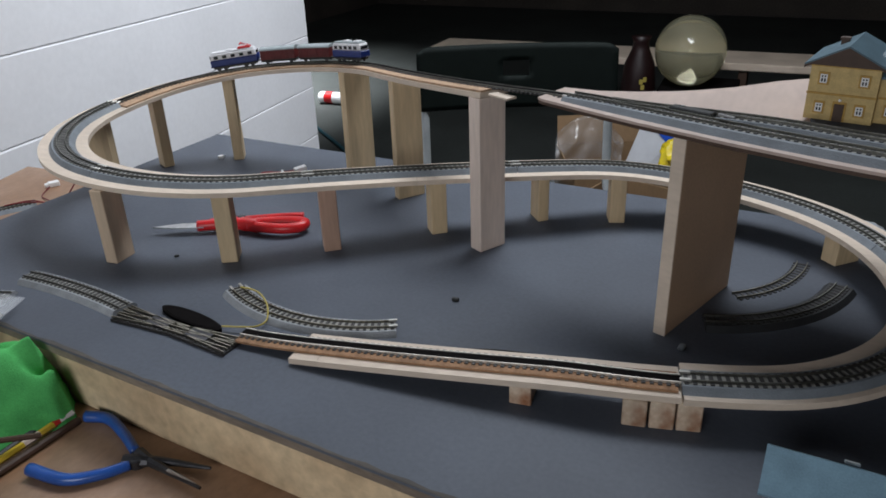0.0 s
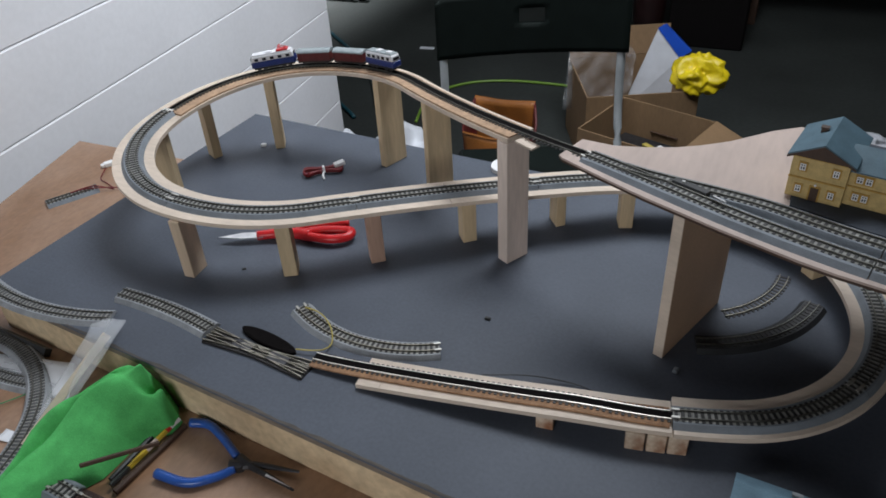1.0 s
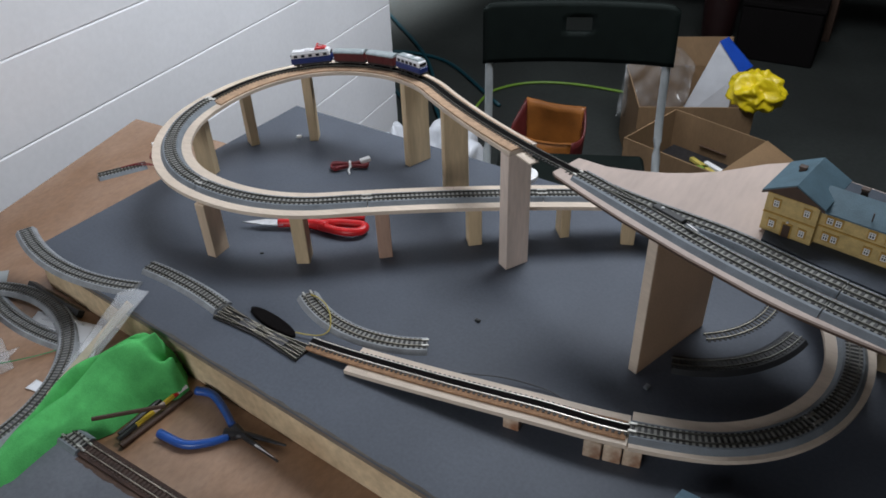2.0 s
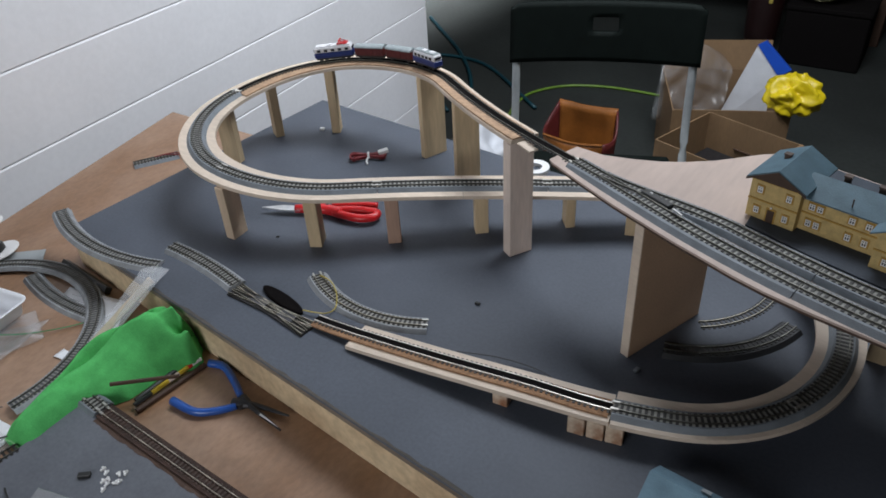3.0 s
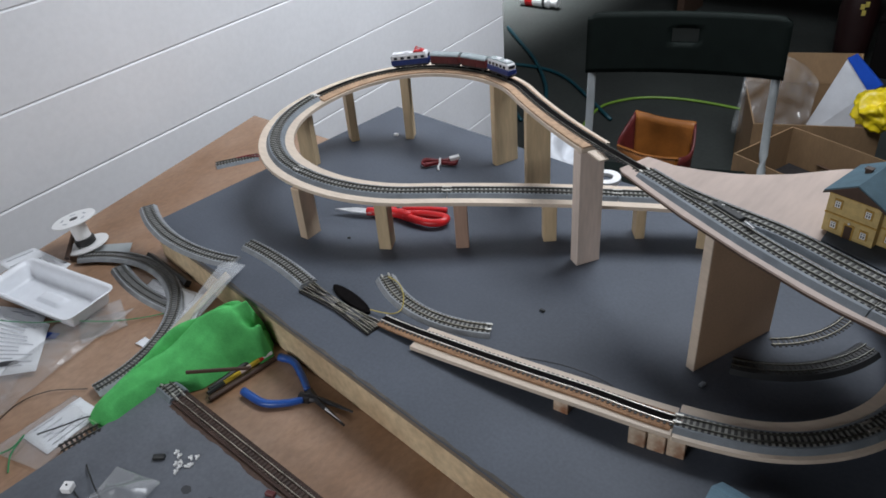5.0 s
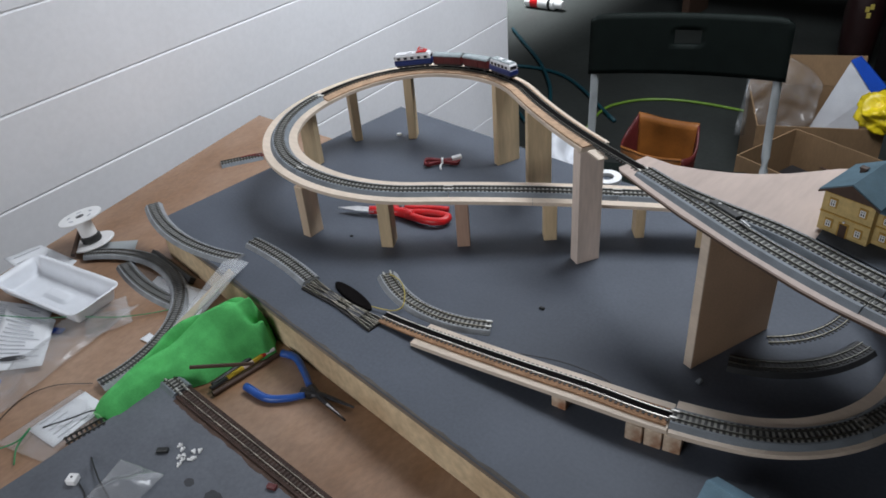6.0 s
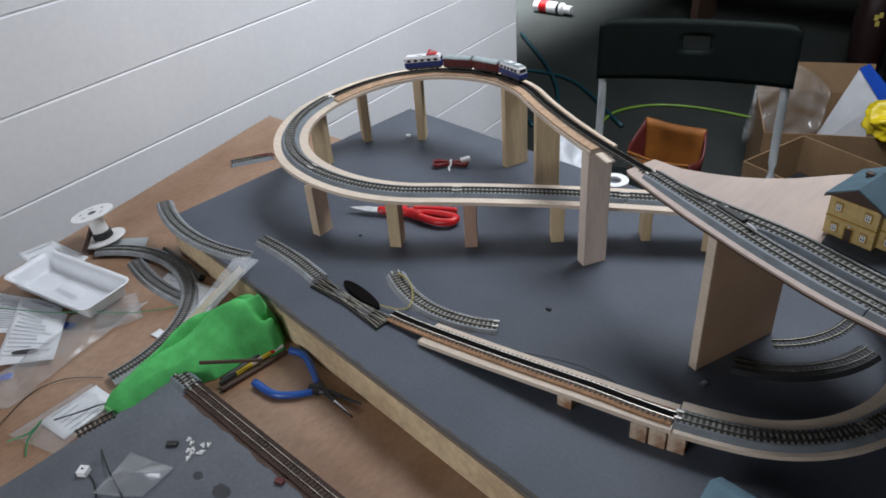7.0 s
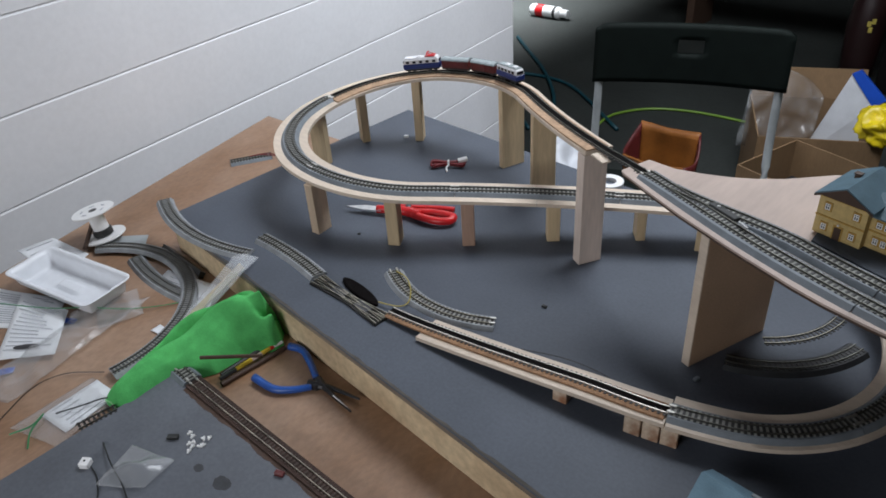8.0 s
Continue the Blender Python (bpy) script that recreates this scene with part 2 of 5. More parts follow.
def box(bm, size, at=(0, 0, 0), rot=(0, 0, 0), bevel=0.0, taper=1.0):
    """A box standing on at; taper: the top's share of the base."""
    v = bmesh.ops.create_cube(bm, size=1.0)["verts"]
    for q in v:
        k = taper if q.co.z > 0 else 1.0
        q.co = Vector((q.co.x * size[0] * k, q.co.y * size[1] * k, (q.co.z + 0.5) * size[2]))
    if bevel:
        e = list({e for q in v for e in q.link_edges})
        r = bmesh.ops.bevel(bm, geom=e, offset=bevel, segments=1, affect="EDGES")
        v = list({q for f in r["faces"] for q in f.verts} | {q for q in v if q.is_valid})
        v = list({q for q in v} | {w for q in v for e in q.link_edges for w in e.verts})
    m = pose(at[0], at[1], at[2], *rot)
    for q in v:
        q.co = m @ q.co
    return v


def prism(bm, outline, z0, z1):
    lo = [bm.verts.new((x, y, z0)) for x, y in outline]
    hi = [bm.verts.new((x, y, z1)) for x, y in outline]
    n = len(lo)
    bm.faces.new(lo[::-1])
    bm.faces.new(hi)
    for i in range(n):
        bm.faces.new((lo[i], lo[(i + 1) % n], hi[(i + 1) % n], hi[i]))
    return lo + hi


def tube(bm, pts, r, seg=8, closed=False):
    pts = [Vector(p) for p in pts]
    rings = []
    for i, p in enumerate(pts):
        a = pts[(i - 1) % len(pts)] if closed or i > 0 else p
        b = pts[(i + 1) % len(pts)] if closed or i < len(pts) - 1 else p
        d = (b - a).normalized()
        up = Vector((0, 0, 1)) if abs(d.z) < 0.9 else Vector((1, 0, 0))
        u = d.cross(up).normalized()
        w = u.cross(d)
        rr = r[i] if isinstance(r, (list, tuple)) else r
        rings.append([bm.verts.new(p + (u * math.cos(2 * math.pi * k / seg) + w * math.sin(2 * math.pi * k / seg)) * rr) for k in range(seg)])
    for i in range(len(rings) - (0 if closed else 1)):
        a, b = rings[i], rings[(i + 1) % len(rings)]
        for k in range(seg):
            bm.faces.new((a[k], a[(k + 1) % seg], b[(k + 1) % seg], b[k]))
    if not closed:
        bm.faces.new(rings[0][::-1])
        bm.faces.new(rings[-1])


def smooth_line(ctrl, n=8):
    """A Catmull-Rom line through a few points."""
    c = [Vector(p) for p in ctrl]
    c = [2 * c[0] - c[1]] + c + [2 * c[-1] - c[-2]]
    out = []
    for i in range(1, len(c) - 2):
        for k in range(n):
            t = k / n
            a, b, d, e = c[i - 1], c[i], c[i + 1], c[i + 2]
            out.append(0.5 * (2 * b + (d - a) * t + (2 * a - 5 * b + 4 * d - e) * t * t + (3 * b - a - 3 * d + e) * t**3))
    return out + [c[-2]]


def lathe(bm, prof, seg=24, at=(0, 0, 0), tilt=None):
    rings = []
    m = (tilt or Matrix.Identity(4))
    for r, z in prof:
        rings.append([bm.verts.new(Vector(at) + (m @ Vector((r * math.cos(2 * math.pi * k / seg), r * math.sin(2 * math.pi * k / seg), z)))) for k in range(seg)])
    for a, b in zip(rings, rings[1:]):
        for k in range(seg):
            bm.faces.new((a[k], a[(k + 1) % seg], b[(k + 1) % seg], b[k]))
    bm.faces.new(rings[0][::-1])
    bm.faces.new(rings[-1])


def sheet(bm, nx, ny, f, thick=0.0):
    """A grid of f(u, v) points, u and v from 0 to 1, given a thickness downwards."""
    g = [[bm.verts.new(f(i / nx, j / ny)) for j in range(ny + 1)] for i in range(nx + 1)]
    faces = [bm.faces.new((g[i][j], g[i + 1][j], g[i + 1][j + 1], g[i][j + 1])) for i in range(nx) for j in range(ny)]
    if thick:
        bmesh.ops.recalc_face_normals(bm, faces=faces)
        bmesh.ops.solidify(bm, geom=faces, thickness=thick)


def sweep(bm, fn, s0, s1, profile, step=0.008):
    """A closed profile of (sideways, upwards) carried along fn(s) -> place, heading."""
    n = max(2, int(abs(s1 - s0) / step))
    rings = []
    for i in range(n + 1):
        p, h = fn(s0 + (s1 - s0) * i / n)
        side = Vector((-math.sin(h), math.cos(h), 0))
        shape = profile(s0 + (s1 - s0) * i / n) if callable(profile) else profile
        rings.append([bm.verts.new(p + side * a + Vector((0, 0, b))) for a, b in shape])
    k = len(rings[0])
    for a, b in zip(rings, rings[1:]):
        for j in range(k):
            bm.faces.new((a[j], a[(j + 1) % k], b[(j + 1) % k], b[j]))
    bm.faces.new(rings[0][::-1])
    bm.faces.new(rings[-1])


# ---- the line of the main track: pieces of (length, curvature), with the height at each joint ----
PIECES = [(0.2802, 0.265), (0.1105, 1.837), (0.2276, 6.138), (0.2207, 5.287), (0.1722, 4.647), (0.3561, 0.444), (0.1895, -4.452), (0.2265, -6.755), (0.1924, -5.92), (0.2296, -4.267), (0.3302, 0.65), (0.12, 0.15), (0.12, 1.0), (0.4, 0.9)]
HEIGHTS = [0.0025, 0.0262, 0.0275, 0.0325, 0.039, 0.058, 0.0772, 0.0868, 0.1012, 0.1255, 0.1457, 0.1732, 0.174, 0.174, 0.174]
STEP = 0.004


def trace_line():
    x, y, h, s = -0.1254, 0.0945, 0.064, 0.0
    out, joints, at = [], [0.0], 0.0
    for length, k in PIECES:
        at += length
        joints.append(at)
    n = int(at / STEP)
    edges = joints[1:]
    for i in range(n + 1):
        out.append((x, y, h, np.interp(s, joints, HEIGHTS)))
        k = PIECES[min(len(PIECES) - 1, sum(s >= e for e in edges))][1]
        x, y, h, s = x + STEP * math.cos(h + k * STEP / 2), y + STEP * math.sin(h + k * STEP / 2), h + k * STEP, s + STEP
    a = np.array(out)
    z = np.pad(a[:, 3], 12, mode="edge")
    a[:, 3] = np.convolve(z, np.ones(25) / 25, "valid")
    return a


LINE = trace_line()


def main_line(s):
    if s < 0:
        x, y, h, z = LINE[0]
        return Vector((x + s * math.cos(h), y + s * math.sin(h), z)), float(h)
    i = min(s / STEP, len(LINE) - 1.001)
    a = LINE[int(i)] + (LINE[int(i) + 1] - LINE[int(i)]) * (i - int(i))
    return Vector((a[0], a[1], a[3])), float(a[2])


def nearest(x, y, lo=0.0, hi=9.0):
    best = min((i for i in range(len(LINE)) if lo <= i * STEP <= hi), key=lambda i: (LINE[i][0] - x) ** 2 + (LINE[i][1] - y) ** 2)
    return best * STEP


def arc(cx, cy, r, a0, a1, z=0.0, z1=None):
    """A line along a circle, from the bearing a0 to a1 in degrees; also its length."""
    way = 1 if a1 > a0 else -1
    length = abs(radians(a1 - a0)) * r

    def fn(s):
        a = radians(a0) + way * s / r
        zz = z if z1 is None else z + (z1 - z) * s / length
        return Vector((cx + r * math.cos(a), cy + r * math.sin(a), zz)), a + way * math.pi / 2

    return fn, length


def straight(x0, y0, x1, y1, z=0.0):
    length = math.hypot(x1 - x0, y1 - y0)
    h = math.atan2(y1 - y0, x1 - x0)
    return (lambda s: (Vector((x0 + s * math.cos(h), y0 + s * math.sin(h), z)), h)), length


BED = [(-0.0138, 0.0), (0.0138, 0.0), (0.0098, 0.0048), (-0.0098, 0.0048)]
GAUGE = 0.0045


def flat(a, b, z0, z1):
    return [(a, z0), (b, z0), (b, z1), (a, z1)]


def block_mesh(name, sx, sy, sz, material):
    bm = bmesh.new()
    box(bm, (sx, sy, sz), bevel=min(sx, sy, sz) * 0.2)
    return mesh_of(name, bm, material)


TIES = {m.name: block_mesh("sleeper", 0.0029, 0.0158, 0.0016, m) for m in (SLEEPER, SLEEPER_DUSTY, SLEEPER_BLACK, SLEEPER_BROWN)}
CLIP = block_mesh("rail_joiner", 0.0075, 0.0026, 0.0017, JOINER)


def track(name, label, fn, s0, s1, base=BALLAST, tie=SLEEPER, rail=RAIL_DULL, pitch=0.0055, bed=True, joiners=True, lift=0.0, web=False, near=0.0, group="model track pieces"):
    """A length of model track: ballast bed, two rails, sleepers and rail joiners."""
    p0, h0 = fn(s0)
    root = thing(name, label, "model track", p0, 0, group)
    top = lift + (0.0048 if bed else 0.0)
    if bed:
        bm = bmesh.new()
        sweep(bm, fn, s0, s1, [(a - (near if a < 0 else 0), b + lift) for a, b in BED])
        part("roadbed", bm, base, root, root=p0)
        bm = bmesh.new()
        sweep(bm, fn, s0, s1, flat(-0.0076, 0.0076, top - 0.0006, top + 0.0002))
        part("ballast_top", bm, base if base is BALLAST_SHADED else BALLAST_PALE, root, root=p0)
    if web:
        bm = bmesh.new()
        sweep(bm, fn, s0, s1, flat(-0.0039, 0.0039, lift, lift + 0.0016))
        part("sleeper_web", bm, BLACK_WEB, root, root=p0)
    for side in (-1, 1):
        bm = bmesh.new()
        g = side * GAUGE
        sweep(bm, fn, s0, s1, [(g - 0.0004, top + 0.0002), (g + 0.0004, top + 0.0002), (g + 0.0004, top + 0.0022), (g - 0.0004, top + 0.0022)])
        part("rail", bm, rail, root, root=p0)
    n = int((s1 - s0) / pitch)
    for i in range(n):
        p, h = fn(s0 + (i + 0.5) * (s1 - s0) / n)
        ob = new("sleeper", TIES[tie.name])
        ob.parent = root
        ob.matrix_basis = Matrix.Translation(p - p0 + Vector((0, 0, top - 0.0008))) @ pose(0, 0, 0, 0, 0, math.degrees(h))
    if joiners:
        for s in (s0 + 0.002, s1 - 0.002):
            for side in (-1, 1):
                p, h = fn(s)
                ob = new("rail_joiner", CLIP)
                ob.parent = root
                q = p - p0 + Vector((-math.sin(h), math.cos(h), 0)) * side * GAUGE
                ob.matrix_basis = Matrix.Translation(q + Vector((0, 0, top + 0.0008))) @ pose(0, 0, 0, 0, 0, math.degrees(h))
    return root


# ---- the room ----
FLOOR_Z, TABLE_Z = -0.77, -0.062

bm = bmesh.new()
box(bm, (8.0, 9.6, 0.1), (0, 2.2, FLOOR_Z - 0.1))
tagged(solo("floor", bm, FLOOR, "dark grey stained concrete floor", "floor"), kind="structure")
bm = bmesh.new()
box(bm, (8.0, 9.6, 0.1), (0, 2.2, 1.75))
tagged(solo("ceiling", bm, CEILING, "plain grey painted ceiling", "ceiling"), kind="structure")
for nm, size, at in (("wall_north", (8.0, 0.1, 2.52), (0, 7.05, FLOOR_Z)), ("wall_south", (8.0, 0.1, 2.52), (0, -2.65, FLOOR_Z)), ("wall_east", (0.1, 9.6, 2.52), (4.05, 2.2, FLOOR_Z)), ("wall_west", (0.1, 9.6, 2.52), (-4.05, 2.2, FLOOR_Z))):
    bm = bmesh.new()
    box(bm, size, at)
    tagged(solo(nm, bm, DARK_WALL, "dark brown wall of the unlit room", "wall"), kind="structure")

# the white boarded wall beside the table, slightly out of square
WALL_TURN = 6.5
WALL_END = 1.655
side_wall = thing("wall_table_side", "white painted wall of wide horizontal boards", "wall", (-0.955, 0, 0), WALL_TURN, kind="structure")
bm = bmesh.new()
box(bm, (0.12, WALL_END + 2.55, 2.52), (-0.064, (WALL_END - 2.55) / 2, FLOOR_Z))
part("wall_core", bm, WALL_WHITE, side_wall)
PLANK = 0.1565
bm = bmesh.new()
box(bm, (0.008, WALL_END + 2.55, PLANK - 0.0008), (0, 0, 0), bevel=0.0026)
plank_mesh = mesh_of("wall_board", bm, WALL_WHITE)
for i in range(16):
    ob = new("wall_board", plank_mesh)
    ob.parent = side_wall
    ob.matrix_basis = pose(-0.004, (WALL_END - 2.55) / 2, -0.6873 + i * PLANK + 0.0005)

# ---- table and layout board ----
table = thing("work_table", "long brown varnished plywood work table against the wall", "table", (0, 0, FLOOR_Z))
bm = bmesh.new()
prism(bm, [(-0.899, 0.464), (-0.605, -0.8), (0.98, -0.8), (0.98, 0.53), (-0.2, 0.5)], TABLE_Z - 0.022 - FLOOR_Z, TABLE_Z - FLOOR_Z)
part("tabletop", bm, TABLE_BROWN, table)
for x in (-0.55, 0.9):
    for y in (-0.7, 0.38):
        bm = bmesh.new()
        box(bm, (0.06, 0.06, TABLE_Z - 0.022 - FLOOR_Z), (x, y, 0), bevel=0.003)
        part("leg", bm, TABLE_BROWN, table)

BOARD = [(-0.588, 0.048), (0.72, -0.053), (0.742, 0.51), (-0.564, 0.562)]
layout = thing("layout_board", "grey painted layout board with raw wood edge battens", "baseboard", (0, 0, TABLE_Z))
bm = bmesh.new()
prism(bm, BOARD, -TABLE_Z - 0.0018, -TABLE_Z)
bmesh.ops.bevel(bm, geom=bm.edges[:], offset=0.0006, segments=1, affect="EDGES")
part("painted_top", bm, GREY_BOARD, layout)
bm = bmesh.new()
prism(bm, [(x * 0.9985, 0.28 + (y - 0.28) * 0.9985) for x, y in BOARD], -TABLE_Z - 0.0095, -TABLE_Z - 0.0018)
bmesh.ops.bevel(bm, geom=bm.edges[:], offset=0.0008, segments=1, affect="EDGES")
part("raw_board_edge", bm, RAW_EDGE, layout, "grimy raw edge of the board")
for k in range(4):
    a, b = Vector((*BOARD[k], 0)), Vector((*BOARD[(k + 1) % 4], 0))
    d = (b - a).normalized()
    n = Vector((-d.y, d.x, 0))
    ends = (0.029, 0.029) if k % 2 else (0.006, 0.006)
    p, q = a + d * ends[0] + n * 0.006, b - d * ends[1] + n * 0.006
    bm = bmesh.new()
    prism(bm, [(w.x, w.y) for w in (p, q, q + n * 0.02, p + n * 0.02)], 0.0, -TABLE_Z - 0.0098)
    bmesh.ops.bevel(bm, geom=bm.edges[:], offset=0.0012, segments=1, affect="EDGES")
    part("edge_batten", bm, PINE_DARK, layout)

bm = bmesh.new()
a, e = Vector((*BOARD[0], 0)), Vector((*BOARD[1], 0))
wear = random.Random(21)
near, far = [], []
for i in range(81):
    p = a + (e - a) * (0.004 + 0.992 * i / 80)
    near.append((p.x, p.y + 0.0008))
    far.append((p.x, p.y + 0.0026 + wear.uniform(0.0, 0.0026)))
prism(bm, near + far[::-1], -TABLE_Z, -TABLE_Z + 0.00025)
part("worn_edge", bm, EDGE_DIRT, layout, "dark worn line along the board edge")

# ---- the raised plywood way of the main track ----
PLY_T = 0.005
S_JOINT, S_BED_END, S_TALL, S_PLATEAU = 0.338, 1.785, 2.436, 2.53


def strip(name, label, cuts, a, b, material=PLY, z0=-PLY_T, z1=0.0, category="trackbed", piece="deck_section"):
    """A strip along the main line, cut into sections end to end."""
    p0 = main_line(cuts[0])[0]
    root = thing(name, label, category, p0)
    for s0, s1 in zip(cuts, cuts[1:]):
        bm = bmesh.new()
        sweep(bm, main_line, s0 + 0.0002, s1 - 0.0002, lambda s: flat(a(s) if callable(a) else a, b(s) if callable(b) else b, z0, z1))
        part(piece, bm, material, root, root=p0)
    return root


def ease(s, s0, s1):
    t = min(max((s - s0) / (s1 - s0), 0.0), 1.0)
    return t * t * (3 - 2 * t)


def near_edge(s):
    return -0.0185 - 0.008 * ease(s, 0.5, 0.8) + 0.006 * ease(s, 1.85, 2.12)


def far_edge(s):
    return 0.0252 - 0.0082 * ease(s, 1.95, 2.25)


strip("plywood_ramp", "pale plywood ramp rising from the grey board", [0.043, 0.068, S_JOINT], lambda s: -0.0192 + 0.002 * ease(s, 0.0, 0.2), 0.0195)
strip("plywood_trackbed", "pale curved plywood trackbed winding up on wooden piers", [S_JOINT + 0.001, 0.78, 1.21, 1.66, 2.12], near_edge, far_edge)
strip("narrow_trackbed", "narrow plywood trackbed descending over the tall pier", [2.12, 2.29, S_TALL], -0.0205, far_edge)
strip("cork_strip", "tan cork underlay strip on the plywood ramp", [-0.014, S_JOINT - 0.002], lambda s: -0.0122 + 0.0025 * (1 - ease(s, 0.24, S_JOINT)), 0.0100, CORK, 0.0002, 0.0022, "cork strip", "cork")
strip("cork_strip", "tan cork underlay strip on the upper trackbed", [S_BED_END, 1.95, 2.12], lambda s: near_edge(s) + 0.0025, 0.0105, CORK_PALE, 0.0002, 0.0022, "cork strip", "cork")
strip("cork_strip", "tan cork underlay strip on the narrow trackbed", [2.121, 2.2, 2.39, S_TALL], -0.0188, 0.0105, CORK_PALE, 0.0002, 0.0022, "cork strip", "cork")

def ramp_line(s):
    p, h = main_line(s)
    return p + Vector((-math.sin(h), math.cos(h), 0)) * 0.003 * (1 - ease(s, 0.24, S_JOINT)), h


track("flex_track", "dark flexible track with shiny rails on cork", ramp_line, -0.014, S_JOINT, bed=False, tie=SLEEPER_BLACK, rail=RAIL, lift=0.0022, web=True, joiners=False)
cuts = [S_JOINT, 0.51, 0.69, 0.87, 1.1, 1.32, 1.54, S_BED_END]
for a, b in zip(cuts, cuts[1:]):
    track("set_track", "grey ballasted set track on curved plywood", main_line, a + 0.0004, b - 0.0004)
track("flex_track", "dark flexible track on the high cork strip", main_line, S_BED_END, S_PLATEAU, bed=False, tie=SLEEPER_BLACK, rail=RAIL_DULL, lift=0.0022, web=True)

# ---- piers ----


def pier(x, y, across, along, lo=0.0, hi=9.0, label="raw pine block pier under the trackbed", turn=None, material=None):
    """A block standing at x, y up to the underside of the way; turned with the track, or by turn degrees."""
    p, h = main_line(nearest(x, y, lo, hi))
    bm = bmesh.new()
    box(bm, (along, across, p.z - PLY_T), bevel=0.0008)
    return solo("pier", bm, material or PINE, label, "wooden pier", (x, y, 0), math.degrees(h) if turn is None else turn, group="track piers")


pier(-0.362, 0.173, 0.027, 0.0145, 1.2, 1.7, turn=5, material=PINE_PALE)
pier(-0.252, 0.217, 0.024, 0.017, 1.1, 1.6)
pier(-0.167, 0.276, 0.018, 0.0175, 1.0, 1.5, "pinkish raw wood block pier under the trackbed", turn=40, material=PINK_WOOD)
pier(-0.082, 0.356, 0.020, 0.0177, 0.9, 1.4, turn=41)
pier(0.010, 0.430, 0.024, 0.0125, 0.8, 1.3, turn=40)
pier(0.090, 0.455, 0.022, 0.017, 0.7, 1.2, turn=21)
pier(0.314, 0.434, 0.03, 0.018, 0.5, 0.9)
pier(-0.529, 0.318, 0.032, 0.012, 1.6, 1.9)
pier(-0.533, 0.420, 0.022, 0.014, 1.7, 2.1)
pier(-0.455, 0.482, 0.022, 0.014, 1.9, 2.2)
pier(-0.263, 0.498, 0.042, 0.011, 1.95, 2.3, "wide flat pine board pier under the trackbed")
pier(-0.158, 0.4375, 0.036, 0.011, 2.0, 2.5, "wide flat pine board pier under the trackbed")
pier(-0.016, 0.340, 0.033, 0.0165, 2.35, 2.6, "tall square pale wood pier at the end of the cork", material=PALE_WOOD)
pier(0.104, 0.112, 0.022, 0.016, 0.0, 0.4, "small wood offcut block under the ramp", material=STAINED)
for x, y in ((0.1825, 0.1235), (0.1998, 0.1275), (0.2168, 0.132)):
    pier(x, y, 0.030, 0.0165, 0.25, 0.5, "glue-stained wood offcut block under the trackbed joint", material=STAINED)

# ---- the station plateau ----
FRONT = [(0.05, 0.292), (0.055, 0.287), (0.102, 0.2635), (0.145, 0.243), (0.182, 0.228), (0.216, 0.214), (0.247, 0.203), (0.277, 0.192), (0.305, 0.184), (0.34, 0.177), (0.42, 0.165), (0.66, 0.135)]
BACK = [(0.66, 0.345), (0.40, 0.398), (0.30, 0.422), (0.262, 0.432), (0.237, 0.414), (0.2, 0.377), (0.175, 0.359), (0.153, 0.347), (0.125, 0.337), (0.095, 0.330), (0.062, 0.333)]
plateau = thing("station_plateau", "pale pink plywood plateau carrying the station", "plateau")
bm = bmesh.new()
prism(bm, [(x, y + 0.0015) for x, y in FRONT] + BACK, 0.1718, 0.174)
part("deck", bm, PLY_STATION, plateau)
# thin dark layer below the deck, set slightly back from its edge
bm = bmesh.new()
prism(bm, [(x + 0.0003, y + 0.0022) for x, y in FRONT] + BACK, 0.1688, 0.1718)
part("lower_layer", bm, BROWN_TRIM, plateau, "dark lower layer of the edge")
panel = thing("support_panel", "tall brown fibreboard panel standing under the plateau", "support panel", (0.179, 0.234, 0), -19)
bm = bmesh.new()
box(bm, (0.0105, 0.114, 0.1683), (0, 0.058, 0), bevel=0.0006)
part("board", bm, MDF, panel)
# pale strip: the light on the panel's front end, put into colour
bm = bmesh.new()
box(bm, (0.0103, 0.0012, 0.168), (0, 0.0004, 0))
part("lit_edge", bm, PLY, panel, "front edge painted paler for the light on it")
for x, y in ((0.6, 0.17), (0.6, 0.33), (0.4, 0.375)):
    bm = bmesh.new()
    box(bm, (0.02, 0.03, 0.1683), bevel=0.0008)
    solo("pier", bm, PINE, "raw pine post under the station plateau", "wooden pier", (x, y, 0), group="track piers")

# ---- station tracks ----
track("set_track", "grey ballasted set track on the station plateau", main_line, S_PLATEAU, 2.80, near=0.0018, joiners=False)
track("set_track", "grey ballasted set track beside the station", main_line, 2.801, 3.17, near=0.001, joiners=False)


def siding(s):
    p, h = main_line(s)
    u = min(max((s - 2.555) / 0.165, 0), 1)
    lat = 0.0305 * u * u * (3 - 2 * u)
    du = 0.0305 * 6 * u * (1 - u) / 0.165
    return p + Vector((-math.sin(h), math.cos(h), 0)) * lat, h + math.atan(du)


track("turnout_branch", "grey ballasted turnout branch leaving the station track", siding, 2.57, 2.80, lift=0.0003, joiners=False)
track("set_track", "grey ballasted siding track in front of the platform", siding, 2.801, 3.17, joiners=False)
motor = thing("turnout_motor", "black plastic turnout motor with a bare metal lever", "turnout motor", (0.1815, 0.2645, 0.1742), -23)
bm = bmesh.new()
box(bm, (0.036, 0.0085, 0.0085), (0, 0, 0), bevel=0.001)
part("housing", bm, BLACK_PLASTIC, motor)
bm = bmesh.new()
box(bm, (0.014, 0.0022, 0.0016), (0.031, -0.0055, 0.0088), (0, 0, -8), bevel=0.0003)
part("lever", bm, STEEL, motor, "bare metal point lever")
bm = bmesh.new()
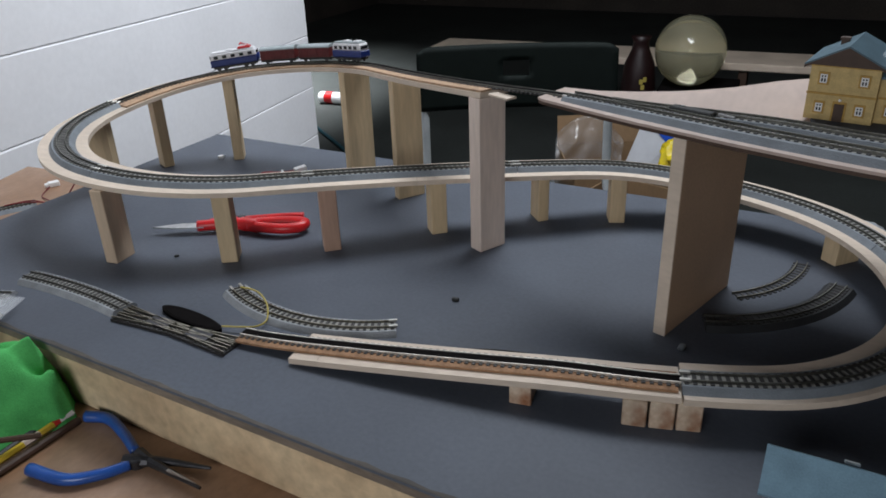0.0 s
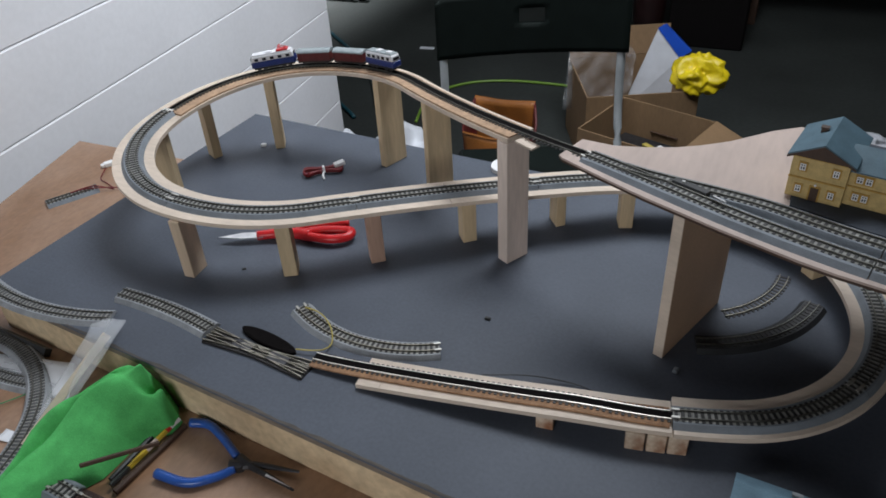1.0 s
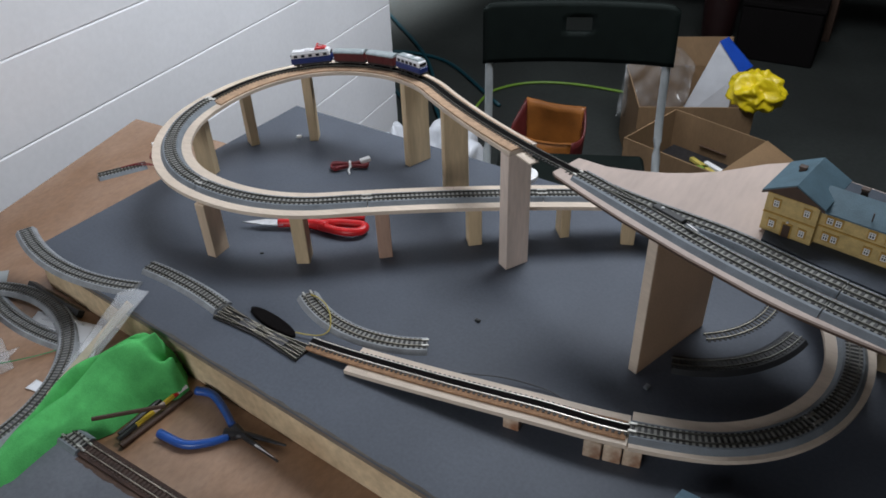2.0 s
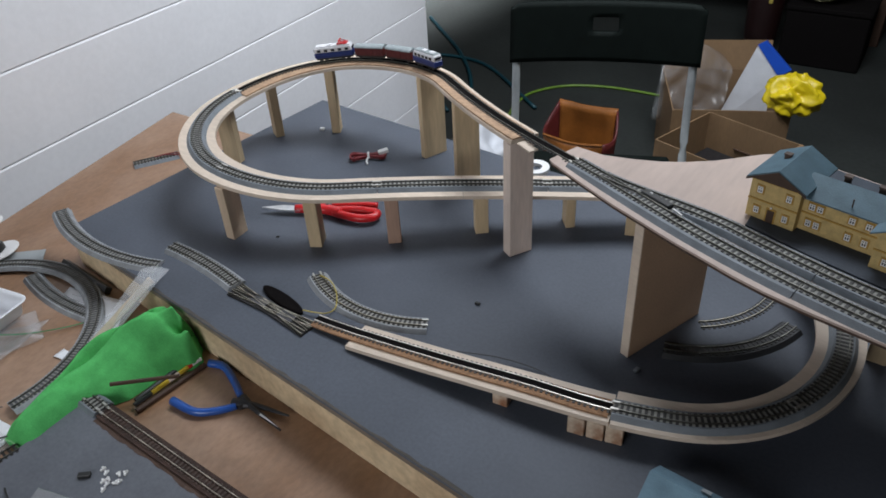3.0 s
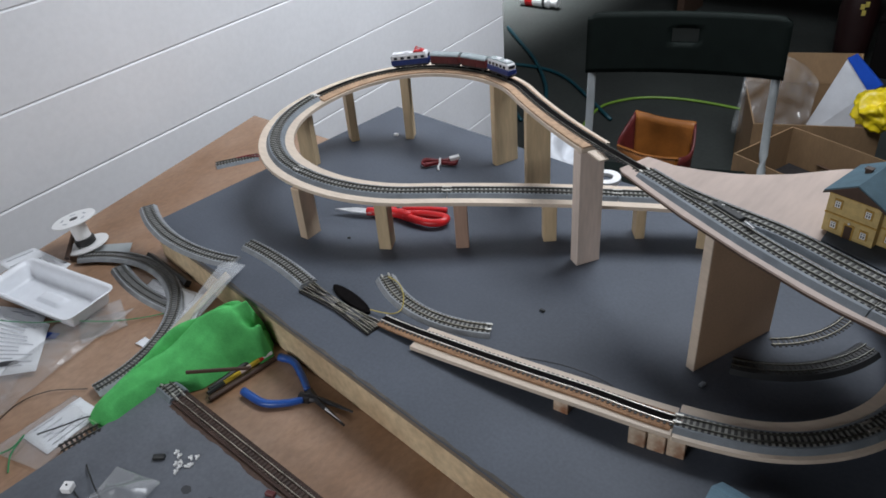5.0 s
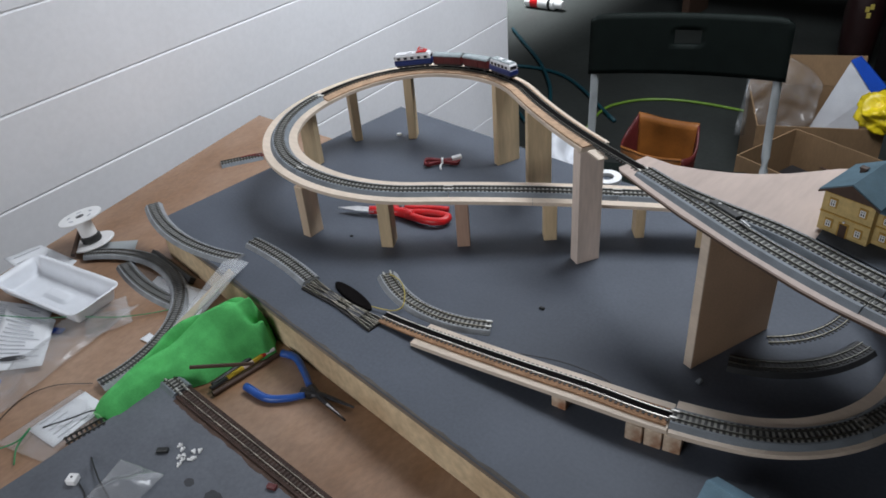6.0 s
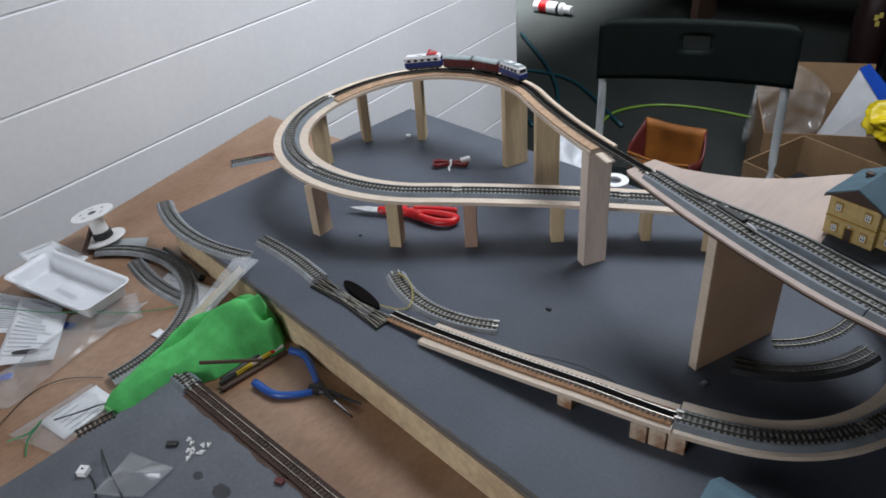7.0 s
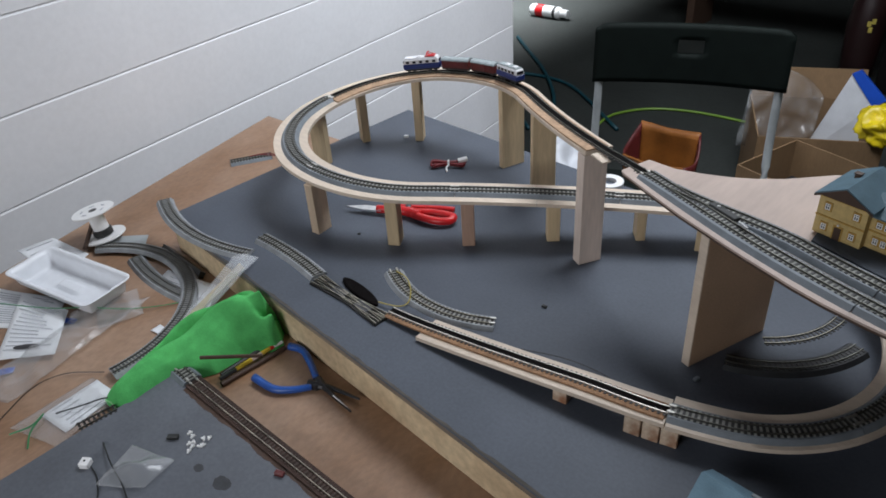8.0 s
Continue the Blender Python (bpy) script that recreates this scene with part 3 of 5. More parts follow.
lathe(bm, [(0.0016, 0.0084), (0.0016, 0.0096)], 10, (-0.008, 0, 0))
part("screw", bm, STEEL, motor)


def beside(s, lat):
    p, h = main_line(s)
    return (p.x - math.sin(h) * lat, p.y + math.cos(h) * lat)


bm = bmesh.new()
edge = [beside(s, 0.0462) for s in (2.715, 2.78, 2.84, 2.9, 3.0, 3.1, 3.17)]
prism(bm, edge + [(0.655, 0.34), (0.395, 0.393), (0.30, 0.416), (0.262, 0.367)], 0.174, 0.1766)
solo("platform", bm, PLATFORM, "dark blue-grey station platform and yard", "platform")

# ---- station building ----
station = thing("station_building", "ochre model railway station with blue slate roofs", "model house", (0.2575, 0.2885, 0.1766), -10.5)


def gable_roof(bm, x0, x1, y0, y1, eave, ridge, t=0.0014, along_y=True):
    """Two slopes with a thickness; the ridge runs along y or x."""
    if along_y:
        m = (x0 + x1) / 2
        prof = [(x0, eave), (m, ridge), (x1, eave), (x1, eave - t), (m, ridge - t), (x0, eave - t)]
        rings = [[bm.verts.new((x, y, z)) for x, z in prof] for y in (y0, y1)]
    else:
        m = (y0 + y1) / 2
        prof = [(y0, eave), (m, ridge), (y1, eave), (y1, eave - t), (m, ridge - t), (y0, eave - t)]
        rings = [[bm.verts.new((x, y, z)) for y, z in prof] for x in (x0, x1)]
    for i in range(6):
        bm.faces.new((rings[0][i], rings[0][(i + 1) % 6], rings[1][(i + 1) % 6], rings[1][i]))
    for r in rings:
        bm.faces.new((r[0], r[1], r[4], r[5]))
        bm.faces.new((r[1], r[2], r[3], r[4]))


def house_block(parent, x0, x1, y0, y1, wall, eave, ridge, along_y=True, over=0.006, roof_mat=None):
    bm = bmesh.new()
    if along_y:
        m = (x0 + x1) / 2
        lim = eave + (ridge - eave) * 0.8
        out = [(x0, 0), (x1, 0), (x1, wall), (m, lim), (x0, wall)]
        rings = [[bm.verts.new((x, y, z)) for x, z in out] for y in (y0, y1)]
    else:
        m = (y0 + y1) / 2
        lim = eave + (ridge - eave) * 0.8
        out = [(y0, 0), (y1, 0), (y1, wall), (m, lim), (y0, wall)]
        rings = [[bm.verts.new((x, y, z)) for y, z in out] for x in (x0, x1)]
    for i in range(5):
        bm.faces.new((rings[0][i], rings[0][(i + 1) % 5], rings[1][(i + 1) % 5], rings[1][i]))
    bm.faces.new(rings[0])
    bm.faces.new(rings[1])
    part("wall", bm, YELLOW_WALL, parent)
    bm = bmesh.new()
    o = over
    gable_roof(bm, x0 - o, x1 + o, y0 - o * 0.45, y1 + o, eave, ridge, along_y=along_y)
    return part("roof", bm, roof_mat or SLATE_BLUE, parent)


def house_window(parent, x, y, z, w=0.0039, h=0.0054):
    bm = bmesh.new()
    box(bm, (w + 0.0034, 0.0009, h + 0.0036), (x, y, z - 0.0018))
    win = part("window", bm, YELLOW_TRIM, parent, "window with ochre surround and white cross bars")
    bm = bmesh.new()
    box(bm, (w, 0.0006, h), (x, y - 0.0005, z))
    part("pane", bm, GLASS_DARK, win)
    bm = bmesh.new()
    for dx in (-w / 2, 0, w / 2):
        box(bm, (0.0008, 0.0005, h + 0.0006), (x + dx, y - 0.0009, z - 0.0003))
    for dz in (0, h * 0.62, h):
        box(bm, (w + 0.0006, 0.0005, 0.0008), (x, y - 0.0010, z + dz - 0.0004))
    part("window_bars", bm, WHITE_PLASTIC, win, kind="stuff")


def cornice(parent, x0, x1, y, z, t=0.0011):
    bm = bmesh.new()
    box(bm, (x1 - x0, t, 0.0013), ((x0 + x1) / 2, y - t / 2 + 0.0002, z))
    part("cornice", bm, YELLOW_TRIM, parent)


house_block(station, 0.0, 0.045, 0.0, 0.056, 0.0405, 0.040, 0.0540, over=0.0047)
house_block(station, 0.045, 0.118, 0.0085, 0.0465, 0.034, 0.033, 0.0468, along_y=False, over=0.0045)
house_block(station, 0.113, 0.158, -0.008, 0.056, 0.033, 0.0325, 0.048)
for x0, x1, y, zs in ((-0.0004, 0.0454, -0.0002, (0.0186, 0.0385)), (0.0455, 0.1125, 0.0083, (0.0175,)), (0.1126, 0.1584, -0.0082, (0.0175,))):
    for z in zs:
        cornice(station, x0, x1, y, z)
for x in (0.0095, 0.036):
    house_window(station, x, -0.0004, 0.0274)
    house_window(station, x, -0.0004, 0.0065)
for x in (0.0535, 0.0605, 0.0875, 0.1015):
    house_window(station, x, 0.0081, 0.0065)
    house_window(station, x, 0.0081, 0.0232, 0.0042, 0.005)
for x in (0.124, 0.1355, 0.147):
    house_window(station, x, -0.0084, 0.0065)
bm = bmesh.new()
box(bm, (0.0092, 0.001, 0.0142), (0.0228, -0.0003, 0))
door = part("door", bm, YELLOW_TRIM, station, "dark brown double door under a small lamp")
bm = bmesh.new()
box(bm, (0.0066, 0.0008, 0.0128), (0.0228, -0.0009, 0), bevel=0.0002)
part("door_leaf", bm, BROWN_TRIM, door)
bm = bmesh.new()
lathe(bm, [(0.0004, 0), (0.0011, 0.0006), (0.0011, 0.0014), (0.0004, 0.002)], 8, (0.0228, -0.0018, 0.0148))
part("door_lamp", bm, WHITE_PLASTIC, door)
bm = bmesh.new()
tri = [[bm.verts.new((x, y, z)) for x, z in ((-0.001, 0.0393), (0.046, 0.0393), (0.0225, 0.0510))] for y in (-0.0014, 0.0004)]
for f in tri:
    bm.faces.new(f)
for k in range(3):
    bm.faces.new((tri[0][k], tri[0][(k + 1) % 3], tri[1][(k + 1) % 3], tri[1][k]))
part("gable", bm, BROWN_TRIM, station, "dark brown boarded gable")
for sx in (-1, 1):
    bm = bmesh.new()
    rings = [[bm.verts.new((x, y, z)) for y in (-0.0032, -0.0022)] for x, z in ((0.0225, 0.0528), (0.0225 + sx * 0.0272, 0.0388), (0.0225 + sx * 0.0272, 0.0370), (0.0225, 0.0502))]
    for k in range(4):
        bm.faces.new((*rings[k], *rings[(k + 1) % 4][::-1]))
    for k in (0, 1):
        bm.faces.new([r[k] for r in rings])
    part("verge_board", bm, BROWN_TRIM, station, "dark brown board under the gable roof edge")
for x, y, z in ((0.014, 0.034, 0.044), (0.066, 0.041, 0.0375), (0.095, 0.041, 0.0375)):
    bm = bmesh.new()
    box(bm, (0.0055, 0.0045, 0.0085), (x, y, z), bevel=0.0003)
    box(bm, (0.0066, 0.0056, 0.0014), (x, y, z + 0.0085))
    part("chimney", bm, BROWN_TRIM, station)
bm = bmesh.new()
tube(bm, [(0.083, 0.012, 0.033), (0.083, 0.011, 0.044)], 0.0006, 6)
part("roof_pipe", bm, BROWN_TRIM, station)

shed = thing("goods_shed", "low model shed with a pale blue roof on the board edge", "model house", (0.269, 0.055, 0.0), -3)
house_block(shed, 0.004, 0.094, 0.006, 0.045, 0.0165, 0.0155, 0.033, along_y=False, over=0.006, roof_mat=SHED_ROOF)
# grey plate stands in for a small ring lying on the roof
bm = bmesh.new()
box(bm, (0.008, 0.0065, 0.0014), (0.044, 0.0385, 0.0265), (-30, 0, 0))
part("ring_plate", bm, GREY_CARD, shed)
for x in (0.02, 0.05, 0.08):
    house_window(shed, x, 0.0055, 0.0045)

# ---- the train ----


def vehicle_frame(name, label, s):
    p, h = main_line(s)
    q = main_line(s - 0.01)[0] - main_line(s + 0.01)[0]
    ob = new(name)
    ob.empty_display_size = 0.02
    ob.matrix_basis = Matrix.Translation(p + Vector((0, 0, 0.0054))) @ pose(0, 0, 0, 0, math.degrees(-math.atan2(q.z, q.xy.length)) * -1 * -1, math.degrees(h) + 180)
    return tagged(ob, label, "model train", "train vehicles")


def wheels(parent, xs):
    for x in xs:
        bm = bmesh.new()
        for y in (-0.0046, 0.0046):
            lathe(bm, [(0.0016, -0.0006), (0.0031, -0.0006), (0.0029, 0.0006), (0.0016, 0.0006)], 14, (x, y, 0.0029), pose(0, 0, 0, 90))
        tube(bm, [(x, -0.0046, 0.0029), (x, 0.0046, 0.0029)], 0.0008, 6)
        part("wheelset", bm, DARK_STEEL, parent)


def railcar(name, label, s, length, red):
    v = vehicle_frame(name, label, s)
    half = length / 2
    bm = bmesh.new()
    box(bm, (length - 0.004, 0.0125, 0.003), (0, 0, 0.0028), bevel=0.0005)
    part("underframe", bm, BLACK_PLASTIC, v)
    bm = bmesh.new()
    box(bm, (length, 0.0162, 0.0085), (0, 0, 0.0058), bevel=0.0011)
    part("lower_body", bm, BLUE_LOCO, v, "dark blue lower body")
    bm = bmesh.new()
    box(bm, (length - 0.0006, 0.0158, 0.0085), (0, 0, 0.0142), bevel=0.0014, taper=0.93)
    upper = part("upper_body", bm, CREAM, v, "white upper body with dark windows")
    for i in range(5):
        for y in (-1, 1):
            bm = bmesh.new()
            box(bm, (0.0055, 0.0006, 0.0038), (-half + 0.009 + i * (length - 0.018) / 4, y * 0.00785, 0.0158), (-y * 3, 0, 0))
            part("window", bm, GLASS_DARK, upper)
    for x in (-1, 1):
        bm = bmesh.new()
        box(bm, (0.0006, 0.011, 0.004), (x * (half - 0.0005), 0, 0.0158), (0, 0, 0))
        part("cab_window", bm, GLASS_DARK, upper)
        bm = bmesh.new()
        box(bm, (0.0028, 0.002, 0.0016), (x * (half + 0.001), 0, 0.0042))
        part("coupler", bm, BLACK_PLASTIC, v)
    bm = bmesh.new()
    box(bm, (length - 0.006, 0.012, 0.0016), (0, 0, 0.0226), bevel=0.0006)
    part("roof", bm, CREAM if red else GREY_ROOF, v)
    for x in (-half + 0.012, 0.004):
        bm = bmesh.new()
        box(bm, (0.009, 0.007, 0.0016), (x, 0, 0.0241), bevel=0.0004)
        part("roof_box", bm, CREAM, v)
    if red:
        bm = bmesh.new()
        w = 0.0009
        for y in (-0.004, 0.004):
            tube(bm, [(-0.013, y, 0.0243), (-0.021, y * 0.8, 0.0275), (-0.012, y * 0.7, 0.0305)], w, 6)
        tube(bm, [(-0.012, -0.0065, 0.0302), (-0.012, -0.004, 0.0308), (-0.012, 0.004, 0.0308), (-0.012, 0.0065, 0.0302)], w, 6)
        box(bm, (0.017, 0.0105, 0.0028), (-0.016, 0, 0.0238), bevel=0.0006)
        part("pantograph", bm, RED_PLASTIC, v, "red folded pantograph")
    wheels(v, (-half + 0.009, -half + 0.018, half - 0.018, half - 0.009))
    return v


def van(s, length=0.053):
    v = vehicle_frame("goods_van", "dark red-brown model goods van with a grey roof", s)
    bm = bmesh.new()
    box(bm, (length, 0.0125, 0.003), (0, 0, 0.0028), bevel=0.0005)
    part("underframe", bm, BLACK_PLASTIC, v)
    bm = bmesh.new()
    box(bm, (length - 0.002, 0.0158, 0.0122), (0, 0, 0.0058), bevel=0.0004)
    body = part("body", bm, DARK_RED, v)
    for y in (-1, 1):
        for i in range(9):
            bm = bmesh.new()
            box(bm, (0.0009, 0.0005, 0.0115), (-length / 2 + 0.004 + i * (length - 0.008) / 8, y * 0.0080, 0.0061))
            part("rib", bm, DARK_RED, body)
        bm = bmesh.new()
        box(bm, (0.012, 0.0007, 0.0105), (0, y * 0.0083, 0.0063))
        part("sliding_door", bm, DARK_RED, body)
    bm = bmesh.new()
    pr = [(0.0086 * math.cos(a), 0.0176 + 0.0042 * math.sin(a)) for a in [math.pi * k / 8 for k in range(9)]]
    rings = [[bm.verts.new((x, y, z)) for y, z in pr] for x in (-length / 2 + 0.0006, length / 2 - 0.0006)]
    for i in range(8):
        bm.faces.new((rings[0][i], rings[0][i + 1], rings[1][i + 1], rings[1][i]))
    for r in rings:
        bm.faces.new(r)
    bm.faces.new((rings[0][0], rings[0][8], rings[1][8], rings[1][0]))
    part("roof", bm, GREY_ROOF, v)
    wheels(v, (-length / 2 + 0.009, length / 2 - 0.009))
    for x in (-1, 1):
        bm = bmesh.new()
        box(bm, (0.0028, 0.002, 0.0016), (x * (length / 2 + 0.001), 0, 0.0042))
        part("coupler", bm, BLACK_PLASTIC, v)


TRAIN = 1.955
railcar("locomotive", "white and blue model locomotive with red pantograph", TRAIN, 0.064, True)
van(TRAIN + 0.063)
van(TRAIN + 0.121)
railcar("end_car", "white-roofed blue model passenger car ending the train", TRAIN + 0.181, 0.056, False)

# ---- loose things on the layout board ----
fn, n = arc(-0.112, 0.2995, 0.165, -122, -59)
track("loose_track", "loose grey curved track piece lying on the board", fn, 0, n, BALLAST_OLD, rail=CROSS_RAIL, tie=SLEEPER_BLACK)
fn, n = arc(-0.502, 0.352, 0.307, -115, -69)
track("loose_track", "faded grey curved track overhanging the board corner", fn, 0, n, BALLAST_OLD, SLEEPER_DUSTY, joiners=False)
fn, n = arc(-0.388, -0.484, 0.587, 92.5, 78.6)
track("loose_track", "grey curved track piece leading to the crossing", fn, 0, n, BALLAST_OLD, SLEEPER, joiners=False)
fn, n = arc(0.162, 0.422, 0.12, -56, -4)
track("loose_track", "tarnished loose curved track under the plateau", fn, 0, n, bed=False, rail=CROSS_RAIL, tie=SLEEPER_BLACK, joiners=False)
fn, n = arc(0.173, 0.405, 0.146, -75, -14)
track("loose_track", "loose curved track painted dark for the plateau's shade", fn, 0, n, BALLAST_SHADED, SLEEPER_BLACK, joiners=False)

fn, n = straight(0.31, 0.062, 0.375, 0.085)
track("loose_track", "black track offcut lying on the board edge", fn, 0, n, bed=False, rail=RAIL_DULL, tie=SLEEPER_BLACK)

# the crossing at the foot of the ramp: sleepers, plates and many rails
cx0, cy0, cx1, cy1 = -0.269, 0.0888, -0.137, 0.0812
slip = thing("track_crossing", "dark double slip crossing with bare metal rails", "model track", (cx0, cy0, 0), math.degrees(math.atan2(cy1 - cy0, cx1 - cx0)), "model track pieces")
CL = math.hypot(cx1 - cx0, cy1 - cy0)
bm = bmesh.new()
prism(bm, [(0, -0.0155), (0.03, -0.0128), (CL / 2, -0.0102), (CL - 0.03, -0.0125), (CL, -0.0145), (CL, 0.0115), (CL - 0.03, 0.0090), (CL / 2, 0.0062), (0.03, 0.0072), (0, 0.0088)], 0.0, 0.0024)
part("crossing_base", bm, SLEEPER_BLACK, slip)
for i in range(24):
    ob = new("sleeper", TIES[SLEEPER_BLACK.name])
    ob.parent = slip
    ob.matrix_basis = Matrix.Translation(((i + 0.5) * CL / 24, -0.003, 0.0018)) @ Matrix.Diagonal((1.0, 1.0 + 0.5 * abs(i - 11.5) / 11.5, 0.8, 1))
for a, b in ((-0.0135, 0.0020), (-0.0055, 0.0100), (0.0015, -0.0130), (0.0078, -0.0045), (-0.0078, -0.0078), (-0.0008, -0.0008), (0.0042, 0.0038)):
    bm = bmesh.new()
    fnr, nr = straight(0.0, a, CL, b, 0.0)
    sweep(bm, fnr, 0, nr, flat(-0.0004, 0.0004, 0.003, 0.0048), 0.03)
    part("rail", bm, CROSS_RAIL, slip)
for x in (0.047, 0.094):
    bm = bmesh.new()
    box(bm, (0.024, 0.013, 0.0012), (x, -0.002, 0.0032))
    part("frog_plate", bm, DARK_STEEL, slip)

bm = bmesh.new()
lathe(bm, [(0.0, 0), (0.5, 0), (0.5, 0.0055), (0.42, 0.0075), (0.0, 0.0078)][1:], 28)
for v in bm.verts:
    v.co.x *= 0.078
    v.co.y *= 0.0175
    v.co.z *= 0.6
solo("point_motor", bm, BLACK_WEB, "flat black oval point motor beside the crossing", "point motor", (-0.203, 0.1025, 0), -9, smooth=False)
bm = bmesh.new()
tube(bm, smooth_line([(-0.166, 0.100, 0.004), (-0.150, 0.1035, 0.005), (-0.138, 0.111, 0.004), (-0.136, 0.123, 0.004), (-0.145, 0.137, 0.009), (-0.161, 0.149, 0.011), (-0.177, 0.155, 0.010), (-0.191, 0.157, 0.008)]), 0.0008, 6)
solo("yellow_wire", bm, YELLOW_WIRE, "thin yellow feeder wire looping over the loose track", "wire")
bm = bmesh.new()
tube(bm, smooth_line([(0.03, 0.135, 0.009), (0.075, 0.155, 0.006), (0.12, 0.163, 0.0025), (0.155, 0.15, 0.006)]), 0.0006, 6)
solo("black_wire", bm, BLACK_PLASTIC, "thin dark wire curling behind the ramp", "wire")
for i, (x, y, r) in enumerate(((0.0, 0.222, 0.0042), (-0.308, 0.197, 0.003), (0.2, 0.219, 0.005), (-0.395, 0.062, 0.003))):
    bm = bmesh.new()
    box(bm, (r * 1.6, r, r * 0.7), (0, 0, 0), (0, 0, i * 40), bevel=r * 0.2)
    solo("plastic_scrap", bm, BLACK_PLASTIC if i != 2 else BALLAST, "small dark plastic offcut lying on the grey board", "scrap", (x, y, 0.0))

# red trimming knife
knife = thing("red_knife", "red handled trimming knife with a steel blade", "knife", (-0.372, 0.229, 0.0), 26)
bm = bmesh.new()
prism(bm, [(0, 0.002), (0.03, 0.010), (0.058, 0.0095), (0.058, -0.0025), (0.03, -0.003)], 0.0075, 0.009)
part("blade", bm, STEEL, knife)
bm = bmesh.new()
tube(bm, smooth_line([(0.05, 0.0035, 0.008), (0.075, 0.004, 0.009), (0.10, 0.003, 0.009), (0.118, -0.004, 0.009)]), [0.0062] * 8 + [0.0072] * 8 + [0.0078] * 9, 10)
tube(bm, smooth_line([(0.108, -0.002, 0.009), (0.128, -0.010, 0.009), (0.15, -0.0145, 0.009), (0.167, -0.010, 0.009), (0.169, 0.001, 0.009), (0.152, 0.0055, 0.009), (0.128, 0.006, 0.009), (0.110, 0.003, 0.009)], 6), 0.0058, 10)
part("handle", bm, RED_PLASTIC, knife, smooth=True)
bm = bmesh.new()
tube(bm, smooth_line([(0.062, 0.0125, 0.008), (0.10, 0.0165, 0.008), (0.14, 0.021, 0.008), (0.165, 0.0215, 0.008)]), 0.0048, 8)
part("back_handle", bm, RED_PLASTIC, knife, smooth=True)
bm = bmesh.new()
lathe(bm, [(0.0045, 0.0), (0.0045, 0.003), (0.002, 0.004)], 12, (0.098, 0.009, 0.013))
part("pivot", bm, DARK_STEEL, knife)

# coil of red wire with a white plug
coil = thing("wire_coil", "bundle of dark red wire tied with white tie", "wire", (-0.342, 0.43, 0.0), 40)
bm = bmesh.new()
rnd = random.Random(4)
for i in range(15):
    o = [rnd.uniform(-0.002, 0.002) for _ in range(4)]
    w, hh = 0.0058 + 1.6 * o[0], 0.0035 + 2.2 * abs(o[1])
    tube(bm, smooth_line([(-0.026 + o[2], -w, hh), (-0.029, 0.0, hh), (-0.024, w, hh + 0.002), (0, 0.0025 + o[3], hh + 0.001), (0.024, w, hh), (0.027, 0.0, hh), (0.022, -w, hh), (0, -0.0025, hh), (-0.024, -w, hh)], 6), 0.0014, 6)
part("wire", bm, RED_WIRE, coil, smooth=True)
bm = bmesh.new()
tube(bm, [(0.0, -0.006, 0.005), (0, -0.003, 0.0105), (0, 0.003, 0.0105), (0, 0.006, 0.005)], 0.0018, 6)
tube(bm, smooth_line([(0.0, -0.004, 0.006), (-0.003, -0.012, 0.004), (-0.002, -0.019, 0.0015)]), 0.0016, 6)
part("white_tie", bm, WHITE_PLASTIC, coil)
bm = bmesh.new()
box(bm, (0.016, 0.009, 0.006), (0.024, 0.004, 0.007), (0, -8, 12), bevel=0.0008)
part("plug", bm, WHITE_PLASTIC, coil)

bm = bmesh.new()
R, r = 0.0215, 0.0105
prof = [(r, 0.0), (R, 0.0), (R, 0.006), (r, 0.006)]
rings = [[bm.verts.new((q * math.cos(a), q * math.sin(a), z)) for q, z in prof] for a in [2 * math.pi * j / 28 for j in range(28)]]
for i in range(28):
    for j in range(4):
        bm.faces.new((rings[i][j], rings[i][(j + 1) % 4], rings[(i + 1) % 28][(j + 1) % 4], rings[(i + 1) % 28][j]))
solo("tape_roll", bm, WHITE_PLASTIC, "small roll of white tape at the board edge", "tape roll", (-0.1, 0.5335, 0))
bm = bmesh.new()
box(bm, (0.008, 0.006, 0.004), (0, 0, 0), bevel=0.0006)
solo("plastic_scrap", bm, WHITE_PLASTIC, "tiny white plastic clip beside a pier foot", "scrap", (-0.479, 0.47, 0), 20)
bm = bmesh.new()
box(bm, (0.026, 0.012, 0.0022), (0, 0, 0), bevel=0.0004)
solo("plywood_offcut", bm, PLY, "small plywood cap resting on the tall pier", "offcut", (0.0065, 0.3215, 0.1632), -27)

# ---- things on the table ----
fn, n = arc(-0.558, -0.144, 0.171, 139, -6, TABLE_Z + 0.0052)
track("loose_track", "long grey curved track lying on the table", fn, 0, n, BALLAST_OLD, SLEEPER_DUSTY, joiners=False, pitch=0.0048)
fn, n = arc(-0.527, 0.354, 0.37, -104, -80, TABLE_Z)
track("loose_track", "grey curved track lying beneath another on the table", fn, 0, n, BALLAST_OLD, SLEEPER_DUSTY, joiners=False, pitch=0.0048)
fn, n = straight(-0.772, 0.28, -0.733, 0.348, TABLE_Z)
track("loose_track", "short grey straight track lying by the wall", fn, 0, n, BALLAST, SLEEPER, joiners=False)
bm = bmesh.new()
